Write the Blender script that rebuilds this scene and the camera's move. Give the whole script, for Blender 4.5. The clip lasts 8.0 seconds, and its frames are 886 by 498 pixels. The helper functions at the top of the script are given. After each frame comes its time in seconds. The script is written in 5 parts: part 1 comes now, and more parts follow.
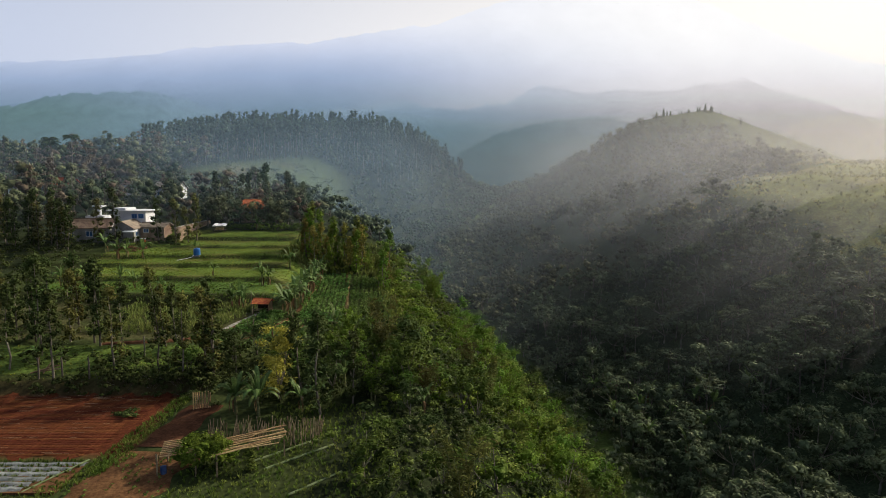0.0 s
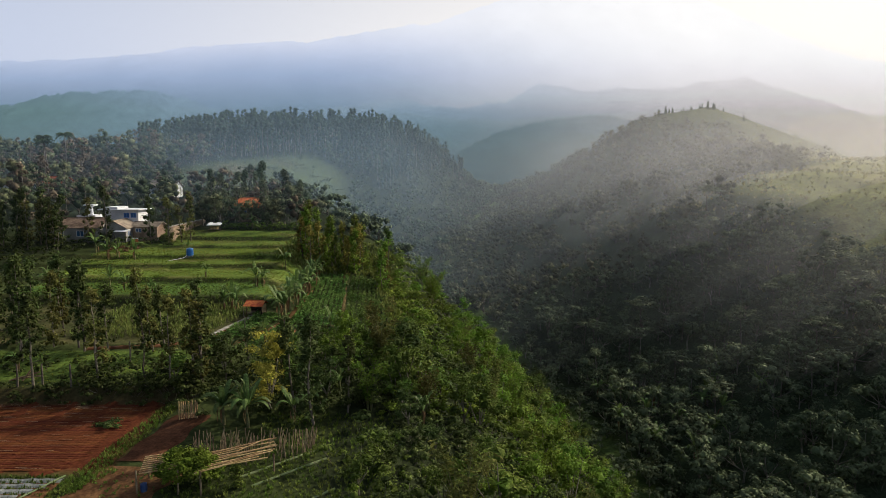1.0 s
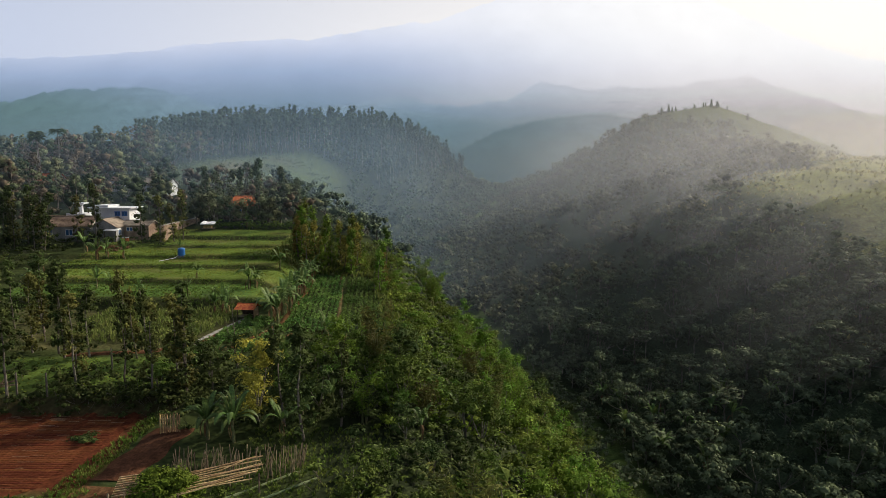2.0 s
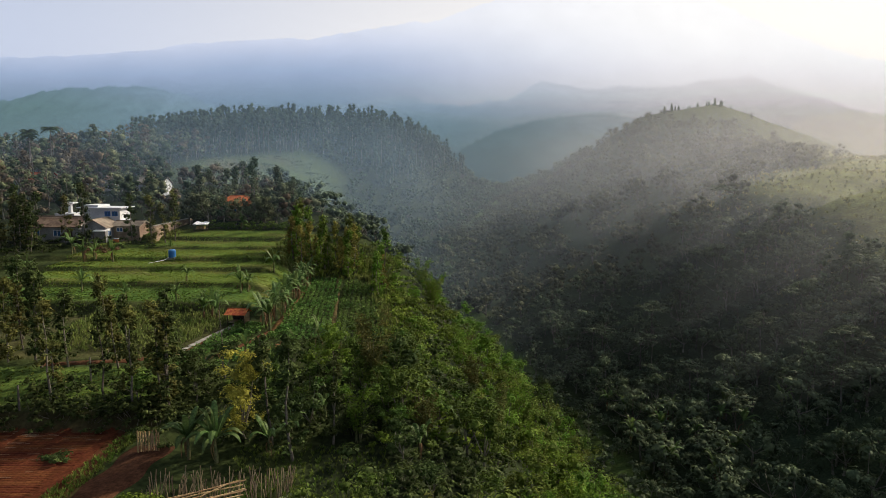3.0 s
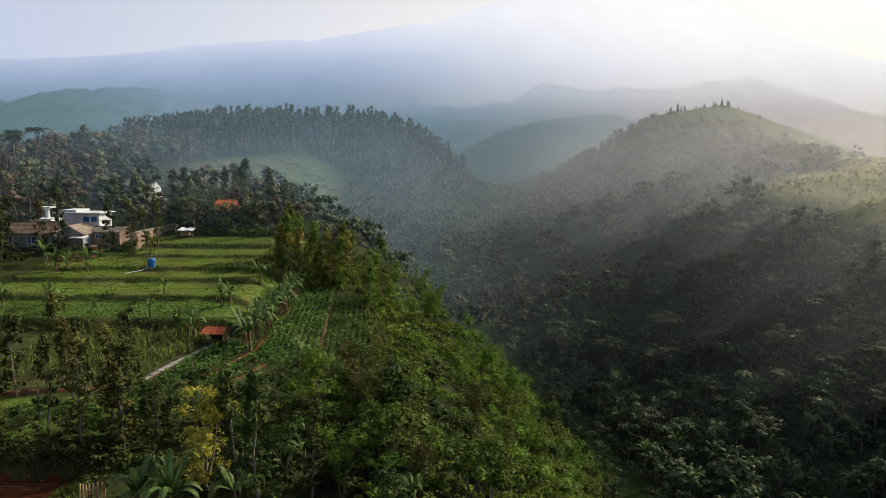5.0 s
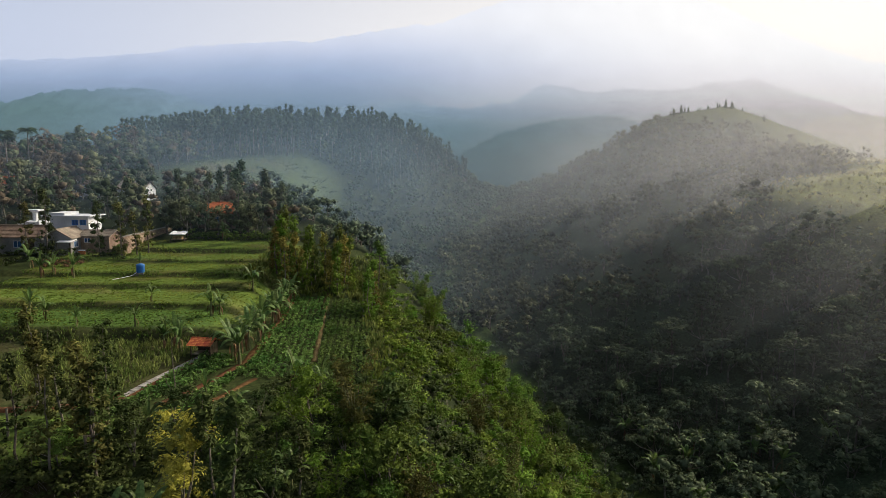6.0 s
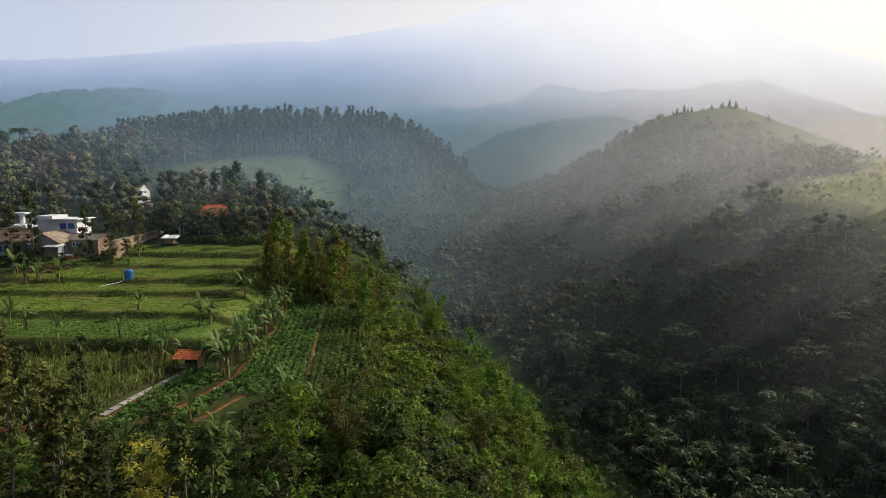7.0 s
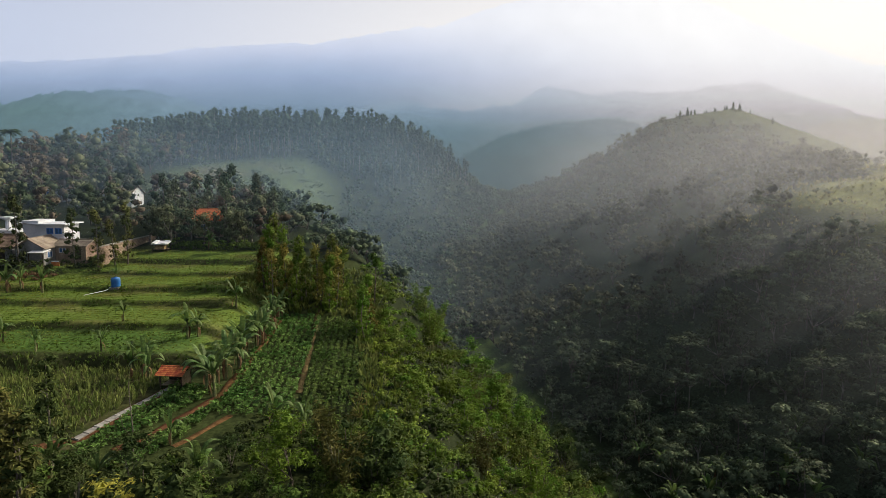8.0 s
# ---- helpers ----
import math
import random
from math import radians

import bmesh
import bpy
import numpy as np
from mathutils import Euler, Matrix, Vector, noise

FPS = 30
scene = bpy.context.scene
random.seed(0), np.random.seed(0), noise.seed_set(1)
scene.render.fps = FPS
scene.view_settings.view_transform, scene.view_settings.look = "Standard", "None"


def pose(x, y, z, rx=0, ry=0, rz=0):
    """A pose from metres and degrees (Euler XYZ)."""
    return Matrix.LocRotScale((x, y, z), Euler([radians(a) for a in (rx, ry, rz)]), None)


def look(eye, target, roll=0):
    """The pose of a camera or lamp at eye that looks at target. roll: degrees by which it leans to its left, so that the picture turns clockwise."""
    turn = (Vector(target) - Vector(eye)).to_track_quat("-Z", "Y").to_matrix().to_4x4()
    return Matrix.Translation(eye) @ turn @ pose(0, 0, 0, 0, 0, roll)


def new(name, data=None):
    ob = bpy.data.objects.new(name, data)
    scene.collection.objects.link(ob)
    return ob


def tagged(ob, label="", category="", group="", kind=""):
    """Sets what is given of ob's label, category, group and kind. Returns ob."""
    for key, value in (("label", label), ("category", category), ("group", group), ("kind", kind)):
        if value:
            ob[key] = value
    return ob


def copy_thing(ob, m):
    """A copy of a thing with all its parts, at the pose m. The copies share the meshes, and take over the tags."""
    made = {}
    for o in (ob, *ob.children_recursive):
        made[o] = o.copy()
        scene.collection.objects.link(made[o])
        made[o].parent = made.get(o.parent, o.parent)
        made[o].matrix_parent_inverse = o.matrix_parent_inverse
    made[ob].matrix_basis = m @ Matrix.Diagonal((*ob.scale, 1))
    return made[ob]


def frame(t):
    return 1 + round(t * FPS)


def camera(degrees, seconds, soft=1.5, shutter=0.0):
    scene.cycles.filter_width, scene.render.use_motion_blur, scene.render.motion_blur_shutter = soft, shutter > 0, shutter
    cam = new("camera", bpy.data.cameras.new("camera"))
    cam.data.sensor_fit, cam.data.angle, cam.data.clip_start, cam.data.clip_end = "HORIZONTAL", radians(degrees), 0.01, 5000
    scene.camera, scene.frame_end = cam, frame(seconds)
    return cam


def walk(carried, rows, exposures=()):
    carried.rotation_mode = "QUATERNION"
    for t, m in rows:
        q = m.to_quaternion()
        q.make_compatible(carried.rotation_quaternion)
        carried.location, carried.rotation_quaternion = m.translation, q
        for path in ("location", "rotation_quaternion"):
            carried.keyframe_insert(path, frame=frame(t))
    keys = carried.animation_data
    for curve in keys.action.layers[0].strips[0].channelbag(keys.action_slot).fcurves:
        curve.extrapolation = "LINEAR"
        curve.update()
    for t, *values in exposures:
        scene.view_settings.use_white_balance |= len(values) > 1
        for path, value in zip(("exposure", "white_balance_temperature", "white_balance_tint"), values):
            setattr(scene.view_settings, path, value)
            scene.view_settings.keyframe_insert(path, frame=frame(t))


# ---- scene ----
cam = camera(69.5, 8.0, 0.65)
PATH = [
    (0, (-0.251, 0.063, 29.844), (-0.227, 2.047, 29.593), 0.2),
    (0.5, (-0.244, 1.433, 29.725), (-0.22, 3.417, 29.472), 0.1),
    (1, (-0.203, 2.913, 29.621), (-0.18, 4.896, 29.366), 0.1),
    (1.5, (-0.183, 4.519, 29.565), (-0.16, 6.502, 29.307), 0.2),
    (3, (-0.123, 9.497, 29.384), (-0.102, 11.48, 29.123), 0.3),
    (3.5, (-0.082, 11.204, 29.428), (-0.061, 13.186, 29.166), 0.4),
    (4, (-0.016, 12.852, 29.447), (0.003, 14.835, 29.188), 0.4),
    (4.5, (0.054, 14.435, 29.475), (0.071, 16.418, 29.217), 0.3),
    (6, (0.162, 19.306, 29.612), (0.176, 21.29, 29.36), 0.4),
    (6.5, (0.17, 20.922, 29.731), (0.183, 22.906, 29.479), 0.4),
    (7, (0.182, 22.521, 29.847), (0.194, 24.505, 29.595), 0.4),
    (7.5, (0.176, 24.189, 29.953), (0.187, 26.173, 29.704), 0.5),
    (8, (0.15, 25.847, 30.031), (0.161, 27.832, 29.786), 0.5),
]
walk(cam, [(t, look(eye, target, roll)) for t, eye, target, roll in PATH])

# ---- sky and sun ----
SUN_AZ, SUN_EL = 58, 33
world = bpy.data.worlds.new("sky")
scene.world = world
world.use_nodes = True
nt = world.node_tree
sky = nt.nodes.new("ShaderNodeTexSky")
sky.sky_type, sky.sun_disc = "NISHITA", False
sky.sun_elevation, sky.sun_rotation = radians(SUN_EL), radians(SUN_AZ)
sky.air_density, sky.dust_density, sky.ozone_density = 1.0, 6.0, 1.5
# morning haze: whitens the sky all round, warmest towards the sun
way = nt.nodes.new("ShaderNodeTexCoord")
toward = nt.nodes.new("ShaderNodeVectorMath")
toward.operation = "DOT_PRODUCT"
toward.inputs[1].default_value = (math.sin(radians(SUN_AZ)), math.cos(radians(SUN_AZ)), 0.0)
nt.links.new(way.outputs["Generated"], toward.inputs[0])
near_sun = nt.nodes.new("ShaderNodeMapRange")
near_sun.interpolation_type = "SMOOTHSTEP"
near_sun.inputs["From Min"].default_value, near_sun.inputs["From Max"].default_value = -0.15, 0.85
nt.links.new(toward.outputs["Value"], near_sun.inputs["Value"])
haze = nt.nodes.new("ShaderNodeMix")
haze.data_type = "RGBA"
haze.inputs[6].default_value, haze.inputs[7].default_value = (0.58, 0.65, 0.82, 1), (1.08, 1.03, 0.98, 1)
nt.links.new(near_sun.outputs["Result"], haze.inputs["Factor"])
behind = nt.nodes.new("ShaderNodeMapRange")
behind.interpolation_type = "SMOOTHSTEP"
behind.inputs["From Min"].default_value, behind.inputs["From Max"].default_value = -0.9, -0.1
behind.inputs["To Min"].default_value = 0.5
nt.links.new(toward.outputs["Value"], behind.inputs["Value"])
faded = nt.nodes.new("ShaderNodeVectorMath")
faded.operation = "SCALE"
nt.links.new(haze.outputs[2], faded.inputs[0])
nt.links.new(behind.outputs["Result"], faded.inputs["Scale"])
air = nt.nodes.new("ShaderNodeMix")
air.data_type = "RGBA"
height = nt.nodes.new("ShaderNodeSeparateXYZ")
nt.links.new(way.outputs["Generated"], height.inputs[0])
layer_of_haze = nt.nodes.new("ShaderNodeMapRange")
layer_of_haze.interpolation_type = "SMOOTHSTEP"
for key, value in (("From Min", 0.12), ("From Max", 0.6), ("To Min", 0.97), ("To Max", 0.15)):
    layer_of_haze.inputs[key].default_value = value
nt.links.new(height.outputs["Z"], layer_of_haze.inputs["Value"])
nt.links.new(layer_of_haze.outputs["Result"], air.inputs["Factor"])
dim = nt.nodes.new("ShaderNodeVectorMath")
dim.operation = "SCALE"
dim.inputs["Scale"].default_value = 0.10
nt.links.new(sky.outputs["Color"], dim.inputs[0])
nt.links.new(dim.outputs[0], air.inputs[6])
nt.links.new(faded.outputs[0], air.inputs[7])
nt.links.new(air.outputs[2], nt.nodes["Background"].inputs["Color"])
nt.nodes["Background"].inputs["Strength"].default_value = 1.0
sun = new("sun", bpy.data.lights.new("sun", "SUN"))
sun.data.energy, sun.data.angle, sun.data.color = 5.0, radians(3), (1.0, 0.90, 0.72)
sun.matrix_world = look((0, 0, 0), (-math.sin(radians(SUN_AZ)) * math.cos(radians(SUN_EL)), -math.cos(radians(SUN_AZ)) * math.cos(radians(SUN_EL)), -math.sin(radians(SUN_EL))))
scene.view_settings.exposure = 0.0

# ---- the lie of the land ----
AXIS_Y = (-400, 30, 77, 112, 150, 200, 260, 320, 400, 520, 900)
AXIS_X = (40, 30, 25, 21, 9, -1, 8, 25, 38, 40, 40)      # the brook's line
AXIS_Z = (-22, -14, -12.5, -12, -7, -1, 5, 10, 12, 10, 0)
EDGE_X = (-4, -4, -6, -12, -28, -56, -52, -37, -10, 4, 4)  # where the plateau breaks off
PLAT_Y = (-400, 36, 53.2, 54.4, 60, 70, 79, 80, 86.4, 87.2, 93.5, 94.2, 97.7, 98.4, 105, 105.7, 111.4, 112, 116, 145, 175, 220, 270, 330, 420, 560, 900)
PLAT_Z = (4, 9.6, 10.3, 11.4, 12.2, 12.6, 12.8, 14.0, 14.3, 15.0, 15.1, 15.7, 15.8, 16.4, 16.5, 17.0, 17.1, 17.7, 18.3, 20, 23.5, 29, 36, 45, 40, 14, 0)
SOFT_Y = (-400, 36, 60, 73, 97, 116, 145, 175, 220, 270, 330, 420, 560, 900)
SOFT_Z = (4, 9.6, 11.6, 12.4, 13.6, 16.8, 20, 23.5, 29, 36, 45, 40, 14, 0)
HILL_Y = (-400, 60, 150, 200, 250, 300, 340, 420, 560, 900)
HILL_Z = (34, 38, 33.5, 29, 31, 37, 41, 30, 12, 8)           # rise of the eastern hill over the brook


def ease(t):
    t = np.clip(t, 0, 1)
    return t * t * (3 - 2 * t)


def wave(x, y, s, k=0.0):
    """Cheap smooth unevenness of about -1 to 1, s metres long."""
    u, v = x / s, y / s
    return (np.sin(u * 2.1 + 1.7 * np.sin(v * 1.3 + k) + k) + np.sin(v * 2.4 + 1.3 * np.sin(u * 1.7 - k) + 2 * k) + np.sin((u + v) * 3.3 + k) * 0.5) / 2.5


def land(x, y):
    """Height of the ground."""
    x, y = np.asarray(x, float), np.asarray(y, float)
    ax, az, ex = np.interp(y, AXIS_Y, AXIS_X), np.interp(y, AXIS_Y, AXIS_Z), np.interp(y, AXIS_Y, EDGE_X)
    yy = y + (1.7 * wave(x, y * 0.5, 15.0, 1.0) + 0.55 * wave(x, y, 3.5, 3.0)) * ease((y - 60) / 12)
    stepped, soft = np.interp(yy, PLAT_Y, PLAT_Z), np.interp(y, SOFT_Y, SOFT_Z)
    plateau = stepped + (soft - stepped) * ease((x + 23) / 5) + 0.5 * ease((y - 120) / 40) * wave(x, y, 22, 2)
    plateau = plateau - 0.09 * np.clip(x + 14, 0, 30) * ease((y - 62) / 10)
    west = az + (plateau - az) * ease((ax - x) / (ax - ex))
    west = west - np.clip(-95 - x, 0, 60) * 0.10 * ease((y - 200) / 60)
    rise = np.interp(y, HILL_Y, HILL_Z)
    dx = x - ax
    east = az + rise * ease(dx / 88) + 0.08 * np.clip(dx - 70, 0, 60)
    top = 5 * np.exp(-((x - 128) / 45) ** 2 - ((y - 335) / 55) ** 2)
    shoulder = 3.5 * np.exp(-((x - 66) / 16) ** 2 - ((y - 154) / 20) ** 2)
    east = east + top + shoulder + ease(dx / 30) * (1.3 * wave(x, y, 17, 3) + 0.5 * wave(x, y, 7, 4)) - 0.28 * np.clip(dx - 112, 0, 120) * ease((y - 170) / 100) - 0.1 * np.clip(dx - 190, 0, 400)
    z = np.where(x < ax, west, east)
    rough = np.clip(1 - np.abs(dx + 14) / 26, 0, 1)
    return z + 0.5 * rough * wave(x, y, 8, 5)

# ---- materials ----
def wire(tree, kind, **inputs):
    node = tree.nodes.new(kind)
    for key, value in inputs.items():
        socket = node.inputs[key.replace("_", " ")]
        if isinstance(value, bpy.types.NodeSocket):
            tree.links.new(value, socket)
        else:
            socket.default_value = value
    return node


def surface(name, a, b, scale=2.0, fine=18.0, rough=0.8, bump=0.0, leaf=0.0, metal=0.0, spread=0.35, cover=False, spec=0.04):
    """A surface between colours a and b, patchy at `scale`, grainy at `fine`; leaf: share of light let through."""
    m = bpy.data.materials.new(name)
    m.use_nodes = True
    t = m.node_tree
    bsdf, out = t.nodes["Principled BSDF"], t.nodes["Material Output"]
    spot = wire(t, "ShaderNodeTexCoord").outputs["Object"]
    big = wire(t, "ShaderNodeTexNoise", Vector=spot, Scale=1.0 / scale, Detail=4.0)
    small = wire(t, "ShaderNodeTexNoise", Vector=spot, Scale=fine, Detail=3.0)
    ramp = wire(t, "ShaderNodeMapRange", Value=big.outputs["Fac"])
    ramp.inputs["From Min"].default_value, ramp.inputs["From Max"].default_value = 0.36, 0.64
    if cover:
        first = wire(t, "ShaderNodeVertexColor")
        first.layer_name = "cover"
        colour = first.outputs["Color"]
        tone = wire(t, "ShaderNodeMapRange", Value=big.outputs["Fac"])
        tone.inputs["To Min"].default_value, tone.inputs["To Max"].default_value = 0.6, 1.4
        lift = tone.outputs["Result"]
    else:
        mix = wire(t, "ShaderNodeMix")
        mix.data_type = "RGBA"
        t.links.new(ramp.outputs["Result"], mix.inputs["Factor"])
        mix.inputs[6].default_value, mix.inputs[7].default_value = (*a, 1), (*b, 1)
        colour, lift = mix.outputs[2], None
    grain = wire(t, "ShaderNodeMapRange", Value=small.outputs["Fac"])
    grain.inputs["From Min"].default_value, grain.inputs["From Max"].default_value = 0.3, 0.7
    grain.inputs["To Min"].default_value, grain.inputs["To Max"].default_value = 1 - spread, 1 + spread
    factor = grain.outputs["Result"]
    chance = wire(t, "ShaderNodeObjectInfo").outputs["Random"]
    if leaf:
        chance = wire(t, "ShaderNodeNewGeometry").outputs["Random Per Island"]
    own = wire(t, "ShaderNodeMapRange", Value=chance)
    own.inputs["To Min"].default_value, own.inputs["To Max"].default_value = 1 - spread, 1 + spread
    whole = None
    if leaf:
        whole = wire(t, "ShaderNodeMapRange", Value=wire(t, "ShaderNodeObjectInfo").outputs["Random"])
        whole.inputs["To Min"].default_value, whole.inputs["To Max"].default_value = 0.75, 1.25
        whole = whole.outputs["Result"]
    for extra in (own.outputs["Result"], lift, whole):
        if extra is not None:
            k = wire(t, "ShaderNodeMath")
            k.operation = "MULTIPLY"
            t.links.new(factor, k.inputs[0])
            t.links.new(extra, k.inputs[1])
            factor = k.outputs[0]
    tint = wire(t, "ShaderNodeHueSaturation", Color=colour, Value=factor)
    kin = wire(t, "ShaderNodeMapRange", Value=wire(t, "ShaderNodeObjectInfo").outputs["Random"])
    kin.inputs["To Min"].default_value, kin.inputs["To Max"].default_value = 0.485, 0.515
    t.links.new(kin.outputs["Result"], tint.inputs["Hue"])
    t.links.new(tint.outputs["Color"], bsdf.inputs["Base Color"])
    bsdf.inputs["Roughness"].default_value, bsdf.inputs["Metallic"].default_value = rough, metal
    bsdf.inputs["Specular IOR Level"].default_value = spec
    if bump:
        rise = wire(t, "ShaderNodeBump", Height=small.outputs["Fac"], Strength=0.8, Distance=bump)
        t.links.new(rise.outputs["Normal"], bsdf.inputs["Normal"])
    if leaf:
        glow = wire(t, "ShaderNodeBsdfTranslucent", Color=tint.outputs["Color"])
        both = wire(t, "ShaderNodeMixShader", Fac=leaf)
        t.links.new(bsdf.outputs[0], both.inputs[1])
        t.links.new(glow.outputs[0], both.inputs[2])
        t.links.new(both.outputs[0], out.inputs["Surface"])
    return m


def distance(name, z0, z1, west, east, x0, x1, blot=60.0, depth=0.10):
    """Far land that glows, haze of miles of air painted in: colours by height, from z0 to z1, on its western and on its
    sunny eastern side.
    """
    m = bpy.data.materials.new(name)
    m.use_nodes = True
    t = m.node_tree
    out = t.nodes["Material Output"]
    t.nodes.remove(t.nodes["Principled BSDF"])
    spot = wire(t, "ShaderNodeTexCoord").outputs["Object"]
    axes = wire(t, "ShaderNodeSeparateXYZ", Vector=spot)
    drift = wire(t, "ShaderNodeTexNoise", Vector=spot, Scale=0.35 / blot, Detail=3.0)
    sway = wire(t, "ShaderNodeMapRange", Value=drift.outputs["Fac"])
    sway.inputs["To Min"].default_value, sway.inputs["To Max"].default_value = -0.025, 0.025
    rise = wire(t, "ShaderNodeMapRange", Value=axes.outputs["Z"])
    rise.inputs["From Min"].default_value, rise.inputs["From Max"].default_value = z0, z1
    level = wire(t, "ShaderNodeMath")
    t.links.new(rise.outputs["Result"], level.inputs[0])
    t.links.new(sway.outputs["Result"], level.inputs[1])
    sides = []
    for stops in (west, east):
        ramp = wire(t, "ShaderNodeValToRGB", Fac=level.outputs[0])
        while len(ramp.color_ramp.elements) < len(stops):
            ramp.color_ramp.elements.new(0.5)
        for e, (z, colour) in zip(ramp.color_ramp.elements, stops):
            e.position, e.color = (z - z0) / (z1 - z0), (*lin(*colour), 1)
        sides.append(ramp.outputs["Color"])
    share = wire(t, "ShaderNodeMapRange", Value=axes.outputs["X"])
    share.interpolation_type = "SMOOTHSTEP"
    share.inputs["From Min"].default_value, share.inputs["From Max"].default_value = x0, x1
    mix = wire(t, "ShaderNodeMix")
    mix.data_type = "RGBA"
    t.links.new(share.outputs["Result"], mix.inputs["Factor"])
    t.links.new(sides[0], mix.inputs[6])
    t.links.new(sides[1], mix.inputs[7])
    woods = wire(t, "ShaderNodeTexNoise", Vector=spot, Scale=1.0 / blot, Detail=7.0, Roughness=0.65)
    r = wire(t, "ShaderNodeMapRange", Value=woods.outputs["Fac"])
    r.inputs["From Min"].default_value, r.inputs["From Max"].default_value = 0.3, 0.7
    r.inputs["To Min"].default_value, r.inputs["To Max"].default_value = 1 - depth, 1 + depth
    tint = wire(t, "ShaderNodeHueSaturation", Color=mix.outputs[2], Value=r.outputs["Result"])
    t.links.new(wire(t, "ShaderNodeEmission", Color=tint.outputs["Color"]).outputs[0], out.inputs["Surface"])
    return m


def lin(r, g, b):
    """Screen colour to linear."""
    return tuple((c / 255) ** 2.2 for c in (r, g, b))


# ---- mesh kit: everything is arrays of points and four-sided faces ----
rng = np.random.default_rng(7)


def join(*pieces):
    v, q, n = [], [], 0
    for a, b in pieces:
        v.append(a)
        q.append(b + n)
        n += len(a)
    return np.concatenate(v), np.concatenate(q)


def mesh(name, *coloured, smooth=False):
    """A mesh of (points, faces, material) groups."""
    me = bpy.data.meshes.new(name)
    pts, faces = join(*[(c[0], c[1]) for c in coloured])
    me.vertices.add(len(pts))
    me.vertices.foreach_set("co", np.asarray(pts, np.float32).ravel())
    me.loops.add(faces.size)
    me.loops.foreach_set("vertex_index", faces.astype(np.int32).ravel())
    me.polygons.add(len(faces))
    me.polygons.foreach_set("loop_start", np.arange(0, faces.size, 4, dtype=np.int32))
    me.polygons.foreach_set("loop_total", np.full(len(faces), 4, np.int32))
    index = np.concatenate([np.full(len(c[1]), i, np.int32) for i, c in enumerate(coloured)])
    me.polygons.foreach_set("material_index", index)
    me.polygons.foreach_set("use_smooth", np.full(len(faces), smooth, bool))
    for c in coloured:
        me.materials.append(c[2])
    me.update(calc_edges=True)
    return me


def leaves(c, size, up=0.35, slim=0.5, r=rng, face=None):
    """A small bent leaf at each point of c; size: length, one or one each; face: where it turns its blade."""
    n = len(c)
    size = np.broadcast_to(np.asarray(size, float), (n,)) * r.uniform(0.7, 1.3, n)
    a = r.normal(size=(n, 3)) * (1, 1, 0.55)
    a /= np.linalg.norm(a, axis=1)[:, None]
    k = r.normal(size=(n, 3)) + (0, 0, up * 3)
    if face is not None:
        k = face * 1.7 + (0, 0, 0.5) + 0.45 * k
        k /= np.linalg.norm(k, axis=1)[:, None]
        a = a - 0.8 * k * (a * k).sum(1)[:, None]
        a /= np.linalg.norm(a, axis=1)[:, None]
    b = np.cross(a, k)
    b /= np.linalg.norm(b, axis=1)[:, None] + 1e-6
    nn = np.cross(a, b)
    a, b, nn = a * size[:, None] * 0.5, b * size[:, None] * slim * 0.5, nn * size[:, None] * 0.12
    v = np.stack([c - a, c + b - nn, c + a, c - b - nn], 1).reshape(-1, 3)
    return v, np.arange(4 * n).reshape(-1, 4)


def tube(pts, radii, sides=6):
    pts, radii = np.asarray(pts, float), np.broadcast_to(np.asarray(radii, float), (len(pts),))
    d = np.gradient(pts, axis=0)
    d /= np.linalg.norm(d, axis=1)[:, None] + 1e-9
    ref = np.where(np.abs(d[:, 2:3]) > 0.9, [[1.0, 0, 0]], [[0, 0, 1.0]])
    u = np.cross(d, ref)
    u /= np.linalg.norm(u, axis=1)[:, None]
    w = np.cross(d, u)
    ang = np.linspace(0, 2 * np.pi, sides, endpoint=False)
    ring = pts[:, None] + radii[:, None, None] * (np.cos(ang)[None, :, None] * u[:, None] + np.sin(ang)[None, :, None] * w[:, None])
    i, j = np.meshgrid(np.arange(len(pts) - 1), np.arange(sides), indexing="ij")
    j2 = (j + 1) % sides
    q = np.stack([i * sides + j, i * sides + j2, (i + 1) * sides + j2, (i + 1) * sides + j], -1).reshape(-1, 4)
    return ring.reshape(-1, 3), q


def box(x0, x1, y0, y1, z0, z1):
    v = np.array([(x, y, z) for z in (z0, z1) for y in (y0, y1) for x in (x0, x1)], float)
    q = np.array([(0, 2, 3, 1), (4, 5, 7, 6), (0, 1, 5, 4), (2, 6, 7, 3), (0, 4, 6, 2), (1, 3, 7, 5)])
    return v, q


def beam(a, b, w, h=None):
    """A squared bar from a to b."""
    a, b, h = np.asarray(a, float), np.asarray(b, float), h or w
    d = (b - a) / np.linalg.norm(b - a)
    s = np.cross(d, (0, 0, 1.0)) if abs(d[2]) < 0.95 else np.array((1.0, 0, 0))
    s /= np.linalg.norm(s)
    u = np.cross(s, d)
    v = np.array([p + s * w / 2 * i + u * h / 2 * j for p in (a, b) for j in (-1, 1) for i in (-1, 1)])
    q = np.array([(0, 2, 3, 1), (4, 5, 7, 6), (0, 1, 5, 4), (2, 6, 7, 3), (0, 4, 6, 2), (1, 3, 7, 5)])
    return v, q


def turn(geo, m):
    v, q = geo
    m = np.array(m)
    return v @ m[:3, :3].T + m[:3, 3], q


